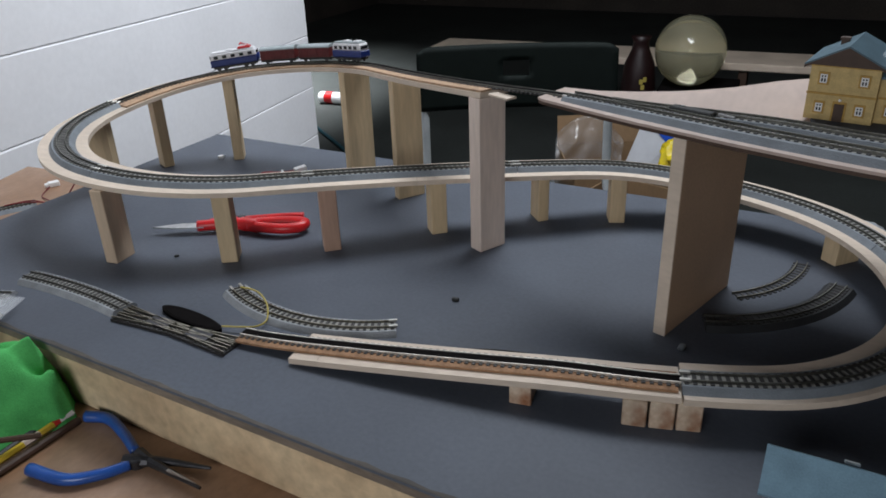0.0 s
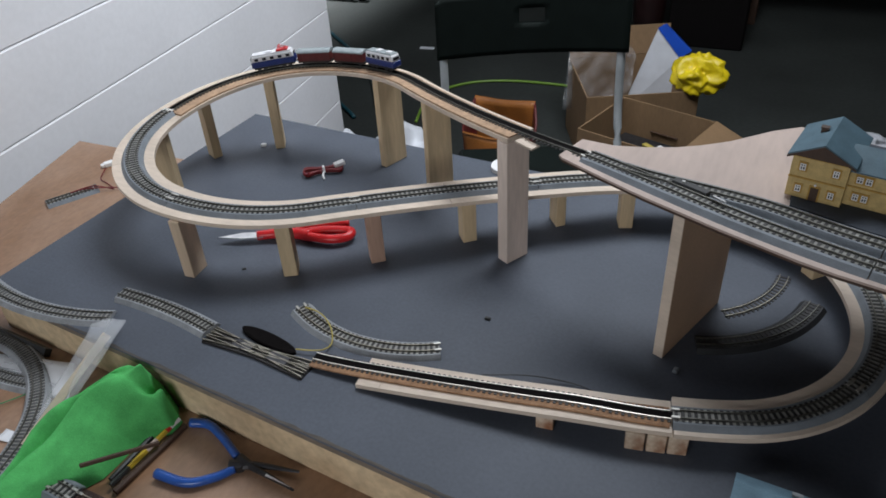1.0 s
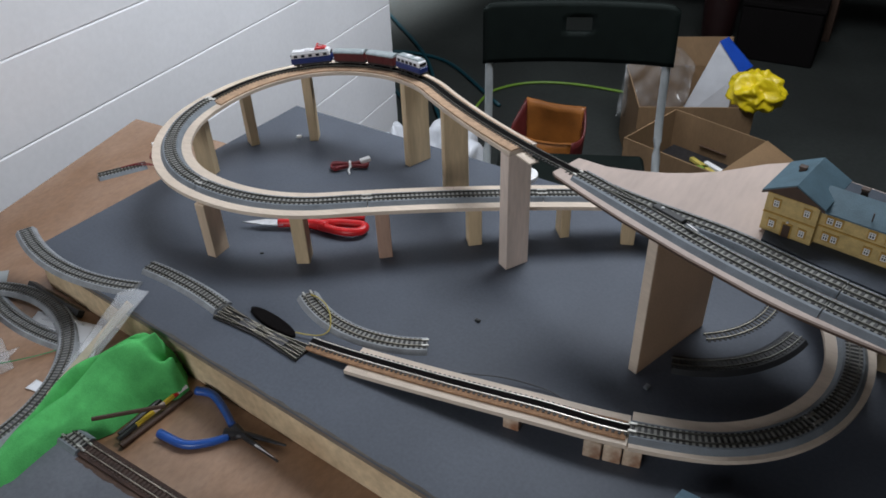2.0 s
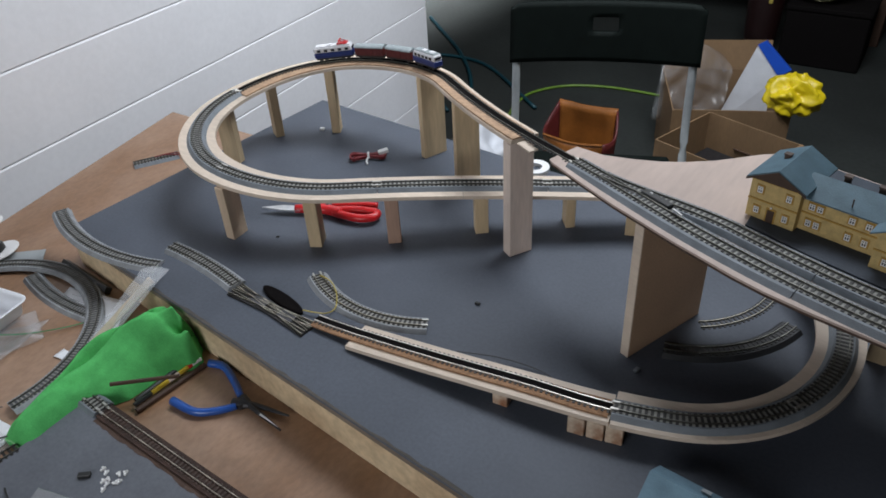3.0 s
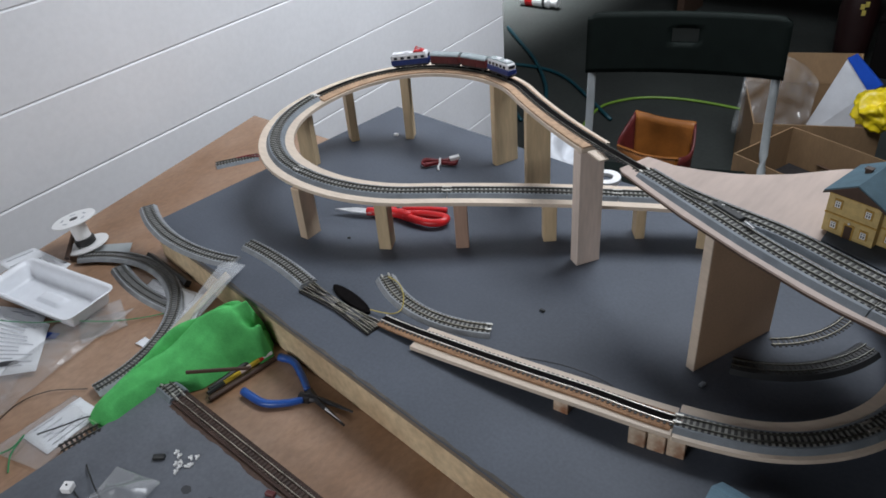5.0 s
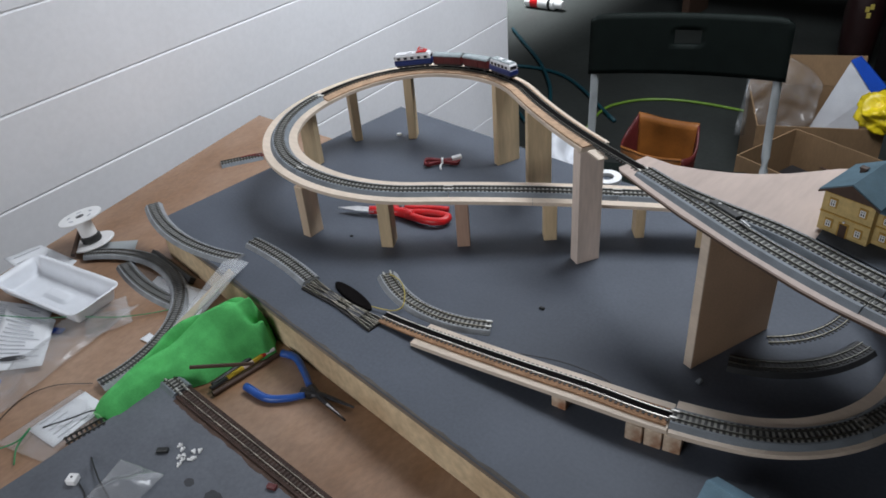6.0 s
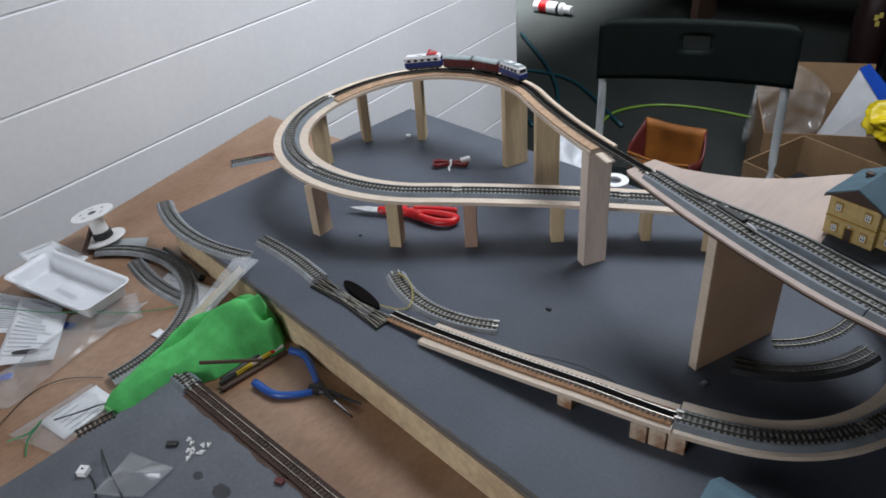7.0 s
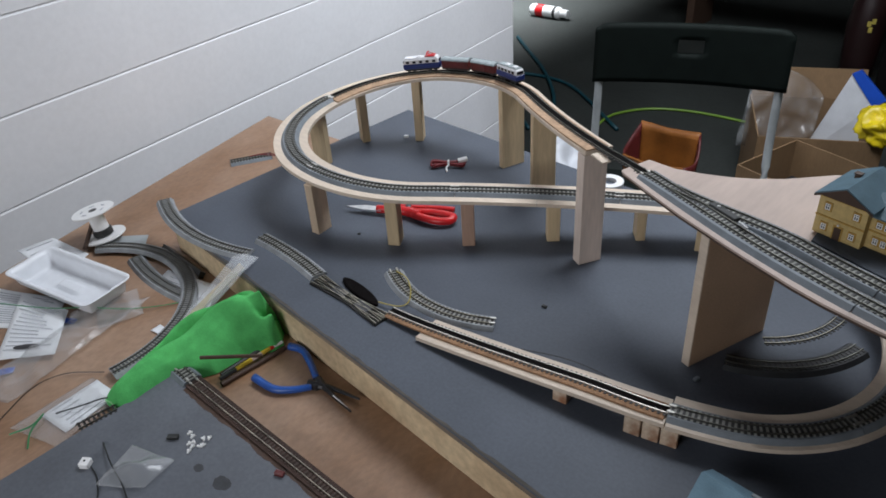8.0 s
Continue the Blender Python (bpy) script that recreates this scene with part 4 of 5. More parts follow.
tube(bm, smooth_line([(-0.768, 0.401, TABLE_Z + 0.004), (-0.752, 0.373, TABLE_Z + 0.0015), (-0.727, 0.364, TABLE_Z + 0.002), (-0.706, 0.355, TABLE_Z + 0.002), (-0.735, 0.343, TABLE_Z + 0.008), (-0.752, 0.312, TABLE_Z + 0.009), (-0.735, 0.333, TABLE_Z + 0.009), (-0.69, 0.36, TABLE_Z + 0.004), (-0.64, 0.33, TABLE_Z + 0.02), (-0.615, 0.30, TABLE_Z + 0.03), (-0.60, 0.33, 0.01), (-0.555, 0.34, 0.088)]), 0.0009, 6)
solo("red_wire", bm, RED_WIRE, "red feeder wire running up to the trackbed", "wire")
plug = thing("white_plug", "small white plastic plug on the red wire", "plug", (-0.774, 0.413, TABLE_Z), 62)
bm = bmesh.new()
box(bm, (0.016, 0.010, 0.008), bevel=0.0012)
part("plug_body", bm, WHITE_PLASTIC, plug)
bm = bmesh.new()
box(bm, (0.005, 0.008, 0.005), (-0.0103, 0, 0.0015), bevel=0.0006)
part("strain_relief", bm, WHITE_PLASTIC, plug)
fn, n = straight(-0.326, -0.235, -0.3205, -0.19, TABLE_Z + 0.0125)
track("loose_track", "short black track offcut at the panel edge", fn, 0, n, bed=False, rail=RAIL_DULL, tie=SLEEPER_BLACK, joiners=False)

# second board in front, with its own track
panel_top = -0.049
module = thing("module_board", "grey painted second layout board lying on the table", "baseboard", (0, 0, TABLE_Z))
bm = bmesh.new()
prism(bm, [(-0.318, -0.108), (0.6, -0.108), (0.6, -0.6), (-0.318, -0.6)], 0.0, panel_top - TABLE_Z)
part("painted_top", bm, LIT_MODULE_GREY, module)
bm = bmesh.new()
edge = [(x, -0.1238 - 0.0035 * noise.noise(Vector((x * 38, 1.7, 0))) - 0.0018 * noise.noise(Vector((x * 150, 4.2, 0)))) for x in [-0.283 + 0.004 * k for k in range(140)]]
prism(bm, [(0.2771, -0.115), (-0.283, -0.115)] + edge, panel_top - TABLE_Z, panel_top - TABLE_Z + 0.00015)
part("glue_spill", bm, GLUE_BROWN, module, "rusty brown glue run out beside the track")
for sx, sy, sr in ((-0.1638, -0.1773, 0.006), (-0.1264, -0.1728, 0.011)):
    bm = bmesh.new()
    prism(bm, [(sx + sr * (1 + 0.22 * noise.noise(Vector((3 * math.cos(a), 3 * math.sin(a), sr * 900)))) * math.cos(a), sy + 0.8 * sr * (1 + 0.3 * noise.noise(Vector((2 * math.cos(a), 2 * math.sin(a), sr * 500)))) * math.sin(a)) for a in [math.tau * k / 24 for k in range(24)]], panel_top - TABLE_Z, panel_top - TABLE_Z + 0.0002)
    part("glue_stain", bm, GLUE_STAIN, module, "dark dried glue stain")
fn, n = straight(-0.285, -0.1075, 0.55, -0.1095, panel_top)
bm = bmesh.new()
sweep(bm, fn, 0, n, flat(-0.0105, 0.0110, 0.0002, 0.0022), 0.2)
solo("cork_strip", bm, CORK_RED, "dark red-brown stained strip under the module track", "cork strip")
track("flex_track", "rusty brown track on the second board", fn, 0, n, bed=False, rail=FLEX_RAIL, tie=SLEEPER_BROWN, lift=0.0022)
fn, n = straight(-0.318, -0.1065, -0.286, -0.1075, panel_top)
track("set_track", "short light grey ballasted end track", fn, 0, n, BALLAST, SLEEPER)
rnd = random.Random(11)
for x, y in ((-0.214, -0.1563), (-0.207, -0.157), (-0.1985, -0.1605), (-0.2005, -0.1655), (-0.194, -0.1655), (-0.1912, -0.1715), (-0.1885, -0.160), (-0.186, -0.1565), (-0.1897, -0.146), (-0.1945, -0.1505)):
    bm = bmesh.new()
    box(bm, (0.0062, 0.0022, 0.0026), (0, 0, 0), (0, 0, 0), bevel=0.0004)
    box(bm, (0.0022, 0.0048, 0.0022), (0.001, 0.001, 0.0004), (0, 0, 10), bevel=0.0004)
    solo("white_clip", bm, WHITE_PLASTIC, "tiny white plastic track clip on the grey board", "clip", (x, y, panel_top), rnd.uniform(0, 180), "white clips")
bm = bmesh.new()
box(bm, (0.013, 0.006, 0.0045), (0, 0, 0), (0, 0, 0), bevel=0.0006)
solo("plastic_scrap", bm, BLACK_PLASTIC, "small dark clip with a pale edge", "scrap", (-0.223, -0.172, panel_top), 40)
cube = thing("push_button", "small square white push button on the board", "button", (-0.2635, -0.2545, panel_top), 35)
bm = bmesh.new()
box(bm, (0.0112, 0.0112, 0.0075), bevel=0.0009)
part("housing", bm, WHITE_PLASTIC, cube)
bm = bmesh.new()
lathe(bm, [(0.0012, 0.0074), (0.0012, 0.0082)], 10)
part("button_cap", bm, BLACK_PLASTIC, cube)
bm = bmesh.new()
tube(bm, smooth_line([(-0.2795, -0.2267, panel_top + 0.001), (-0.262, -0.2315, panel_top + 0.004), (-0.24, -0.237, panel_top + 0.006), (-0.22, -0.2405, panel_top + 0.005), (-0.204, -0.2431, panel_top + 0.004), (-0.18, -0.25, panel_top + 0.001)]), 0.0009, 6)
solo("black_wire", bm, BLACK_PLASTIC, "short black wire lying on the second board", "wire")
bm = bmesh.new()
tube(bm, smooth_line([(-0.256, -0.2525, panel_top + 0.002), (-0.241, -0.2545, panel_top + 0.001), (-0.222, -0.262, panel_top + 0.001), (-0.20, -0.275, panel_top + 0.001)]), 0.0008, 6)
solo("black_wire", bm, BLACK_PLASTIC, "thin black wire leaving the push button", "wire")


def film(name, label, corners, z, lift, material, nx=30, ny=24, seed=1, thick=0.0004, category="plastic bag"):
    """A thin crumpled sheet between four corners, resting on z."""
    a, b, c, d = [Vector((x, y, 0)) for x, y in corners]
    base = (a + b + c + d) / 4

    def f(u, v):
        p = (a * (1 - u) + b * u) * (1 - v) + (d * (1 - u) + c * u) * v
        k = 16 * u * (1 - u) * v * (1 - v)
        w = 0.7 - 2.4 * abs(noise.noise(Vector((p.x * 19 + seed, p.y * 19, seed * 3.1)))) + 0.15 * noise.noise(Vector((p.x * 90, p.y * 90, seed)))
        return p - base + Vector((0, 0, z + 0.0008 + lift * (0.25 + 0.75 * k) * max(0.0, 0.55 + 0.9 * w)))

    bm = bmesh.new()
    sheet(bm, nx, ny, f, thick)
    return solo(name, bm, material, label, category, (base.x, base.y, 0), smooth=True)


film("clear_bag", "small clear plastic zip bag on the board", ((-0.25, -0.207), (-0.19, -0.189), (-0.182, -0.23), (-0.226, -0.262)), panel_top, 0.013, CLEAR, seed=3)
bm = bmesh.new()
box(bm, (0.011, 0.006, 0.0045), bevel=0.0008)
solo("plastic_scrap", bm, DARK_RED, "small dark red plastic piece beside the track", "scrap", (-0.088, -0.127, panel_top), 20)

# green cloth heaped against the board
CLOTH = [(-0.336, -0.190, 0.026, 0.024), (-0.340, -0.158, 0.029, 0.029), (-0.345, -0.118, 0.034, 0.036), (-0.339, -0.075, 0.051, 0.047), (-0.334, -0.035, 0.049, 0.058), (-0.319, -0.005, 0.052, 0.068), (-0.303, 0.014, 0.042, 0.069), (-0.298, 0.028, 0.018, 0.03)]


def bump_at(u, a, u0, a0, du, da):
    return math.exp(-((u - u0) / du) ** 2 - ((a - a0) / da) ** 2)


def cloth_point(u, v):
    i = min(int(u * 7), 6)
    t = u * 7 - i
    x, y, w, hgt = [CLOTH[i][k] * (1 - t) + CLOTH[i + 1][k] * t for k in range(4)]
    a = (v - 0.5) * 2
    nose = math.sqrt(max(0.0, 1 - (1 - min(u / 0.09, 1)) ** 2))
    fold = 0.26 * noise.noise(Vector((u * 3.4, a * 1.3, 0.3))) + 0.07 * noise.noise(Vector((u * 10, a * 4.0, 2.0)))
    dome = max(0.0, 1 - abs(a) ** 2.4)
    shape = 0.98 + fold
    shape -= 0.62 * bump_at(u, a, 0.46, -0.34 + 0.5 * (u - 0.46), 0.19, 0.13)
    shape += 0.45 * bump_at(u, a, 0.50, -0.72, 0.11, 0.2)
    shape += 0.14 * bump_at(u, a, 0.85, 0.20, 0.12, 0.1)
    shape -= 1.05 * bump_at(u, a, 0.86, 0.48, 0.08, 0.12)
    shape += 0.30 * bump_at(u, a, 0.84, 0.70, 0.05, 0.08)
    shape -= 0.14 * bump_at(u, a, 0.30, 0.15, 0.05, 0.35)
    edge = (1 + 0.12 * noise.noise(Vector((u * 6, a, 4.0)))) * (0.55 + 0.45 * nose)
    if a < 0:
        edge *= 1 - 0.42 * math.exp(-((u - 0.74) / 0.13) ** 2)
    else:
        edge *= 1 - 0.16 * math.exp(-((u - 0.95) / 0.1) ** 2)
    return Vector((x + a * w * edge, y + 0.006 * fold, TABLE_Z + 0.0012 + max(hgt * dome * shape * nose, 0.0)))


cloth_base = Vector((-0.338, -0.09, TABLE_Z))
cloth = thing("green_cloth", "crumpled bright green microfibre cloth on the table", "cloth", cloth_base)
bm = bmesh.new()
sheet(bm, 120, 72, cloth_point)
part("cloth_sheet", bm, GREEN_CLOTH, cloth, smooth=True, root=cloth_base)
bm = bmesh.new()
tube(bm, [cloth_point(0.3 - 0.02 * k, 0.012) for k in range(15)] + [cloth_point(0.006, 0.05 + 0.1 * k) for k in range(10)] + [cloth_point(0.02 + 0.02 * k, 0.988) for k in range(15)], 0.0011, 6)
part("hem", bm, CLOTH_HEM, cloth, "pale green stitched hem", smooth=True, root=cloth_base)


def stick(name, label, a, b, r, material, category, seg=6, tip=None, parts=()):
    A, B = Vector(a), Vector(b)
    root = thing(name, label, category, A)
    bm = bmesh.new()
    tube(bm, [Vector((0, 0, 0)), B - A], r, seg)
    part("shaft", bm, material, root)
    for nm, s0, s1, m in parts:
        bm = bmesh.new()
        tube(bm, [(B - A) * s0, (B - A) * s1], r * 1.1, seg)
        part(nm, bm, m, root)
    return root


stick("pencil", "black pencil with yellow and red bands and white end", (-0.2705, -0.080, TABLE_Z + 0.0066), (-0.2665, 0.012, TABLE_Z + 0.0066), 0.0028, BLACK_PLASTIC, "pencil", 6, None, (("yellow_band", 0.25, 0.5, YELLOW_PAINT), ("pale_band", 0.5, 0.66, PLY_STATION), ("yellow_band", 0.66, 0.8, YELLOW_PAINT), ("red_band", 0.8, 0.86, RED_PLASTIC), ("eraser", 0.86, 1.002, WHITE_PLASTIC)))
stick("marker_pen", "dark brown pen lying beside the pencil", (-0.2635, -0.083, TABLE_Z + 0.0036), (-0.2565, 0.010, TABLE_Z + 0.0034), 0.0034, BROWN_TRIM, "pen", 10)
stick("dark_rod", "black rod lying along the pencil", (-0.278, -0.074, TABLE_Z + 0.0036), (-0.279, 0.014, TABLE_Z + 0.0036), 0.0033, BLACK_PLASTIC, "rod", 8)
stick("brown_stick", "thin brown wooden stick resting on the cloth", (-0.286, -0.090, TABLE_Z + 0.04), (-0.259, -0.024, TABLE_Z + 0.012), 0.0024, BROWN_TRIM, "stick", 6)

# blue pliers
pz = TABLE_Z + 0.0055
pliers = thing("pliers", "needle-nose pliers with blue dipped handles", "pliers", (-0.166, -0.010, pz))
org = Vector((-0.166, -0.010, pz))


def grown(ctrl, r0, r1, n=8):
    pts = smooth_line([Vector((x, y, pz)) - org for x, y in ctrl], n)
    return pts, [r0 + (r1 - r0) * i / (len(pts) - 1) for i in range(len(pts))]


for ctrl in (((-0.178, -0.003), (-0.205, 0.010), (-0.232, 0.019), (-0.252, 0.014)), ((-0.171, -0.016), (-0.184, -0.033), (-0.205, -0.048), (-0.240, -0.051))):
    bm = bmesh.new()
    pts, rr = grown(ctrl, 0.0042, 0.0052)
    tube(bm, pts, rr, 10)
    part("handle", bm, BLUE_PLASTIC, pliers, smooth=True)
for ctrl in (((-0.178, -0.015), (-0.150, -0.003), (-0.110, 0.006)), ((-0.174, -0.004), (-0.15, -0.008), (-0.103, -0.014))):
    bm = bmesh.new()
    pts, rr = grown(ctrl, 0.0060, 0.0013)
    tube(bm, pts, rr, 8)
    part("jaw", bm, DARK_STEEL, pliers)
bm = bmesh.new()
lathe(bm, [(0.0072, -0.004), (0.0072, 0.003), (0.006, 0.0038)], 18, (-0.004, 0.0, 0))
lathe(bm, [(0.003, 0.0037), (0.0026, 0.0048)], 12, (-0.004, 0.0, 0))
part("joint", bm, DARK_STEEL, pliers)
bm = bmesh.new()
prism(bm, [(0.03, -0.0035), (0.061, -0.0045), (0.03, -0.0005)], 0.0035, 0.0042)
part("ground_edge", bm, STEEL, pliers)

# wire spool
spool = thing("wire_spool", "white plastic wire spool with a little dark wire", "spool", (-0.708, -0.006, TABLE_Z), 0)
tilt = pose(0, 0, 0.0065, 3, -11, 0)
for nm, z in (("lower_flange", 0.0015), ("upper_flange", 0.047)):
    bm = bmesh.new()
    prof = [(0.007, 0.0), (0.033, 0.0), (0.0335, 0.0012), (0.033, 0.0026), (0.007, 0.0026)]
    rings = [[bm.verts.new(tilt @ Vector((r * math.cos(a), r * math.sin(a), z + b))) for r, b in prof] for a in [2 * math.pi * j / 40 for j in range(40)]]
    for i in range(40):
        for j in range(5):
            bm.faces.new((rings[i][j], rings[i][(j + 1) % 5], rings[(i + 1) % 40][(j + 1) % 5], rings[(i + 1) % 40][j]))
    part(nm, bm, WHITE_PLASTIC, spool)
bm = bmesh.new()
lathe(bm, [(0.0125, 0.003), (0.0125, 0.048)], 24, tilt=tilt)
part("core", bm, WHITE_PLASTIC, spool)
bm = bmesh.new()
lathe(bm, [(0.0135, 0.0045), (0.0155, 0.006), (0.0155, 0.015), (0.0135, 0.0165)], 24, tilt=tilt)
part("wire_winding", bm, BLACK_PLASTIC, spool)
# solid dark disc paints the shade of the hub hole; the core is closed
bm = bmesh.new()
lathe(bm, [(0.0062, 0.0478), (0.0062, 0.0499)], 20, tilt=tilt)
part("hole_disc", bm, DARK_STEEL, spool, "dark disc for the shaded hole in the flange")
for k in range(5):
    bm = bmesh.new()
    a = 0.5 + k * 1.15
    box(bm, (0.008, 0.0032, 0.0004), (0.0185 * math.cos(a), 0.0185 * math.sin(a), 0.0497), (0, 0, math.degrees(a) + 90))
    bmesh.ops.transform(bm, matrix=tilt, verts=bm.verts[:])
    part("print_bar", bm, INK, spool)
bm = bmesh.new()
prism(bm, [(-0.715, 0.0), (-0.665, 0.045), (-0.635, 0.02), (-0.68, -0.03)], TABLE_Z + 0.0003, TABLE_Z + 0.0012)
solo("grey_card", bm, GREY_CARD, "piece of grey card under the spool", "card")
stick("brown_stick", "flat brown wooden stick leaning at the spool", (-0.700, -0.045, TABLE_Z + 0.008), (-0.745, -0.005, TABLE_Z + 0.022), 0.004, BROWN_TRIM, "stick", 6)


def paper(name, label, corners, z, lines=0, material=None, hole=False, category="paper", thick=0.0006, seed=0):
    a, b, c, d = [Vector((p[0], p[1], z + (p[2] if len(p) > 2 else 0))) for p in corners]
    root = thing(name, label, category, a)
    bm = bmesh.new()
    sheet(bm, 8, 6, lambda u, v: (a * (1 - u) + b * u) * (1 - v) + (d * (1 - u) + c * u) * v - a + Vector((0, 0, 0.0012 + 0.0016 * noise.noise(Vector((u * 2 + seed, v * 2, seed))))), thick)
    part("sheet", bm, material or PAPER, root, smooth=True)
    rnd = random.Random(seed)
    for i in range(lines):
        v = 0.12 + 0.76 * i / max(1, lines - 1)
        u0, u1 = 0.08 + 0.08 * rnd.random(), 0.5 + 0.4 * rnd.random()
        bm = bmesh.new()

        def at(u, v):
            return (a * (1 - u) + b * u) * (1 - v) + (d * (1 - u) + c * u) * v - a + Vector((0, 0, 0.0034))

        q = [at(u0, v - 0.0025), at(u1, v - 0.0025), at(u1, v + 0.0025), at(u0, v + 0.0025)]
        lo = [bm.verts.new(p - Vector((0, 0, 0.0012))) for p in q]
        hi = [bm.verts.new(p) for p in q]
        bm.faces.new(hi)
        bm.faces.new(lo[::-1])
        for k in range(4):
            bm.faces.new((lo[k], lo[(k + 1) % 4], hi[(k + 1) % 4], hi[k]))
        part("print_line", bm, INK, root)
    return root


paper("leaflet", "white printed leaflet lying flat by the wall", ((-0.80, -0.115), (-0.789, -0.060), (-0.692, -0.045), (-0.66, -0.11)), TABLE_Z, 6, seed=2)
paper("leaflet", "white printed instruction sheet under the packaging", ((-0.72, -0.18), (-0.60, -0.125), (-0.55, -0.17), (-0.66, -0.25)), TABLE_Z, 14, seed=5)
paper("header_card", "white blister header card with a hanging slot", ((-0.66, -0.162), (-0.563, -0.137), (-0.485, -0.192), (-0.536, -0.249)), TABLE_Z + 0.006, 13, seed=8)
# flat dark oval paints the shade in the hanging slot; the card is uncut
bm = bmesh.new()
lathe(bm, [(0.5, 0), (0.5, 0.001)], 20)
for v in bm.verts:
    v.co.x *= 0.034
    v.co.y *= 0.009
solo("slot_disc", bm, DARK_STEEL, "dark oval disc for the shaded slot in the header card", "slot", (-0.5265, -0.211, TABLE_Z + 0.0098), 48)
paper("paper_scrap", "white printed paper scrap under the curved track", ((-0.5306, -0.0276), (-0.402, -0.014, 0.003), (-0.430, 0.026, 0.014), (-0.547, 0.011)), TABLE_Z, 5, seed=9)
paper("paper_scrap", "narrow white paper strip beneath the curved track", ((-0.536, -0.026), (-0.476, -0.0185), (-0.475, -0.011), (-0.533, -0.018)), TABLE_Z, 0, seed=19)
paper("paper_scrap", "small white paper scrap on the table", ((-0.434, -0.0834), (-0.4352, -0.0679), (-0.400, -0.066), (-0.408, -0.0782)), TABLE_Z, 0, seed=12)
film("clear_bag", "clear plastic bag around a white card", ((-0.402, -0.285), (-0.408, -0.18), (-0.343, -0.172), (-0.328, -0.262)), TABLE_Z, 0.006, CLEAR, seed=7)
paper("parts_card", "white parts card with dark diagrams inside the bag", ((-0.392, -0.252), (-0.398, -0.178), (-0.352, -0.174), (-0.342, -0.245)), TABLE_Z + 0.0015, 5, seed=15)
bm = bmesh.new()
tube(bm, smooth_line([(-0.375, -0.24, TABLE_Z + 0.008), (-0.362, -0.215, TABLE_Z + 0.009), (-0.35, -0.19, TABLE_Z + 0.010), (-0.335, -0.178, TABLE_Z + 0.008)]), 0.0009, 6)
solo("black_wire", bm, BLACK_PLASTIC, "black wire lying over the parts card", "wire")
bm = bmesh.new()
tube(bm, smooth_line([(-0.39, -0.29, TABLE_Z + 0.004), (-0.378, -0.268, TABLE_Z + 0.008), (-0.385, -0.25, TABLE_Z + 0.009), (-0.372, -0.272, TABLE_Z + 0.006), (-0.352, -0.285, TABLE_Z + 0.003)]), 0.001, 6)
solo("green_wire", bm, GREEN_WIRE, "short green wire curled at the bag", "wire")

# white vacuum-formed tray
tray = thing("plastic_tray", "white vacuum-formed packaging tray lying open", "tray", (-0.613, -0.108, TABLE_Z + 0.003), 12)


def tray_point(u, v):
    x, y = (u - 0.5) * 0.188, (v - 0.5) * 0.084
    r = 0.013
    qx, qy = max(abs(x) - (0.094 - r), 0.0), max(abs(y) - (0.042 - r), 0.0)
    k = math.hypot(qx, qy)
    if k > r:
        s = r / k
        x, y = math.copysign(0.094 - r + qx * s, x), math.copysign(0.042 - r + qy * s, y)
        k = r
    d = r - k if (qx or qy) else min(0.094 - abs(x), 0.042 - abs(y))
    w = min(max((d - 0.0045) / 0.010, 0.0), 1.0)
    rim = 1 - w * w * (3 - 2 * w)
    inner = 0.004 if 0.35 < u < 0.6 and 0.4 < v < 0.62 else 0.0
    return Vector((x, y, 0.002 + 0.026 * rim + inner + 0.001 * noise.noise(Vector((x * 30, y * 30, 1)))))


bm = bmesh.new()
sheet(bm, 46, 28, tray_point, 0.0006)
part("tray_shell", bm, TRAY_WHITE, tray, smooth=True)
film("blister_shell", "clear plastic blister shell under the packaging", ((-0.50, -0.30), (-0.56, -0.13), (-0.50, -0.045), (-0.445, -0.27)), TABLE_Z, 0.014, CLEAR, 44, 34, 21, category="packaging")
for at, turn in (((-0.545, -0.147), 30), ((-0.509, -0.249), 55)):
    bm = bmesh.new()
    box(bm, (0.024, 0.011, 0.0012), bevel=0.0003)
    solo("blue_label", bm, BLUE_STRIP, "small blue printed label under the packaging", "label", (*at, TABLE_Z + 0.003), turn)
film("clear_bag", "crumpled clear film beside the tray", ((-0.56, -0.10), (-0.54, -0.045), (-0.475, -0.07), (-0.49, -0.13)), TABLE_Z, 0.01, CLEAR, seed=5)
bm = bmesh.new()
tube(bm, smooth_line([(-0.66, -0.20, TABLE_Z + 0.013), (-0.58, -0.155, TABLE_Z + 0.014), (-0.54, -0.12, TABLE_Z + 0.013), (-0.50, -0.085, TABLE_Z + 0.008), (-0.475, -0.05, TABLE_Z + 0.003), (-0.455, -0.02, TABLE_Z + 0.002)]), 0.0007, 6)
solo("green_wire", bm, GREEN_WIRE, "thin green wire crossing the packaging", "wire")
bm = bmesh.new()
tube(bm, smooth_line([(-0.405, -0.165, TABLE_Z + 0.002), (-0.44, -0.20, TABLE_Z + 0.004), (-0.45, -0.24, TABLE_Z + 0.002), (-0.42, -0.30, TABLE_Z + 0.001)]), 0.0006, 6)
solo("black_wire", bm, BLACK_PLASTIC, "thin black wire lying on the bare table", "wire")

# wooden strip with a frosted plastic sleeve leaning on the board edge
stick("wood_strip", "pale square wooden strip leaning on the board", (-0.392, -0.078, TABLE_Z + 0.0065), (-0.369, 0.038, 0.0075), 0.0062, PLY, "wood strip", 4)
bm = bmesh.new()


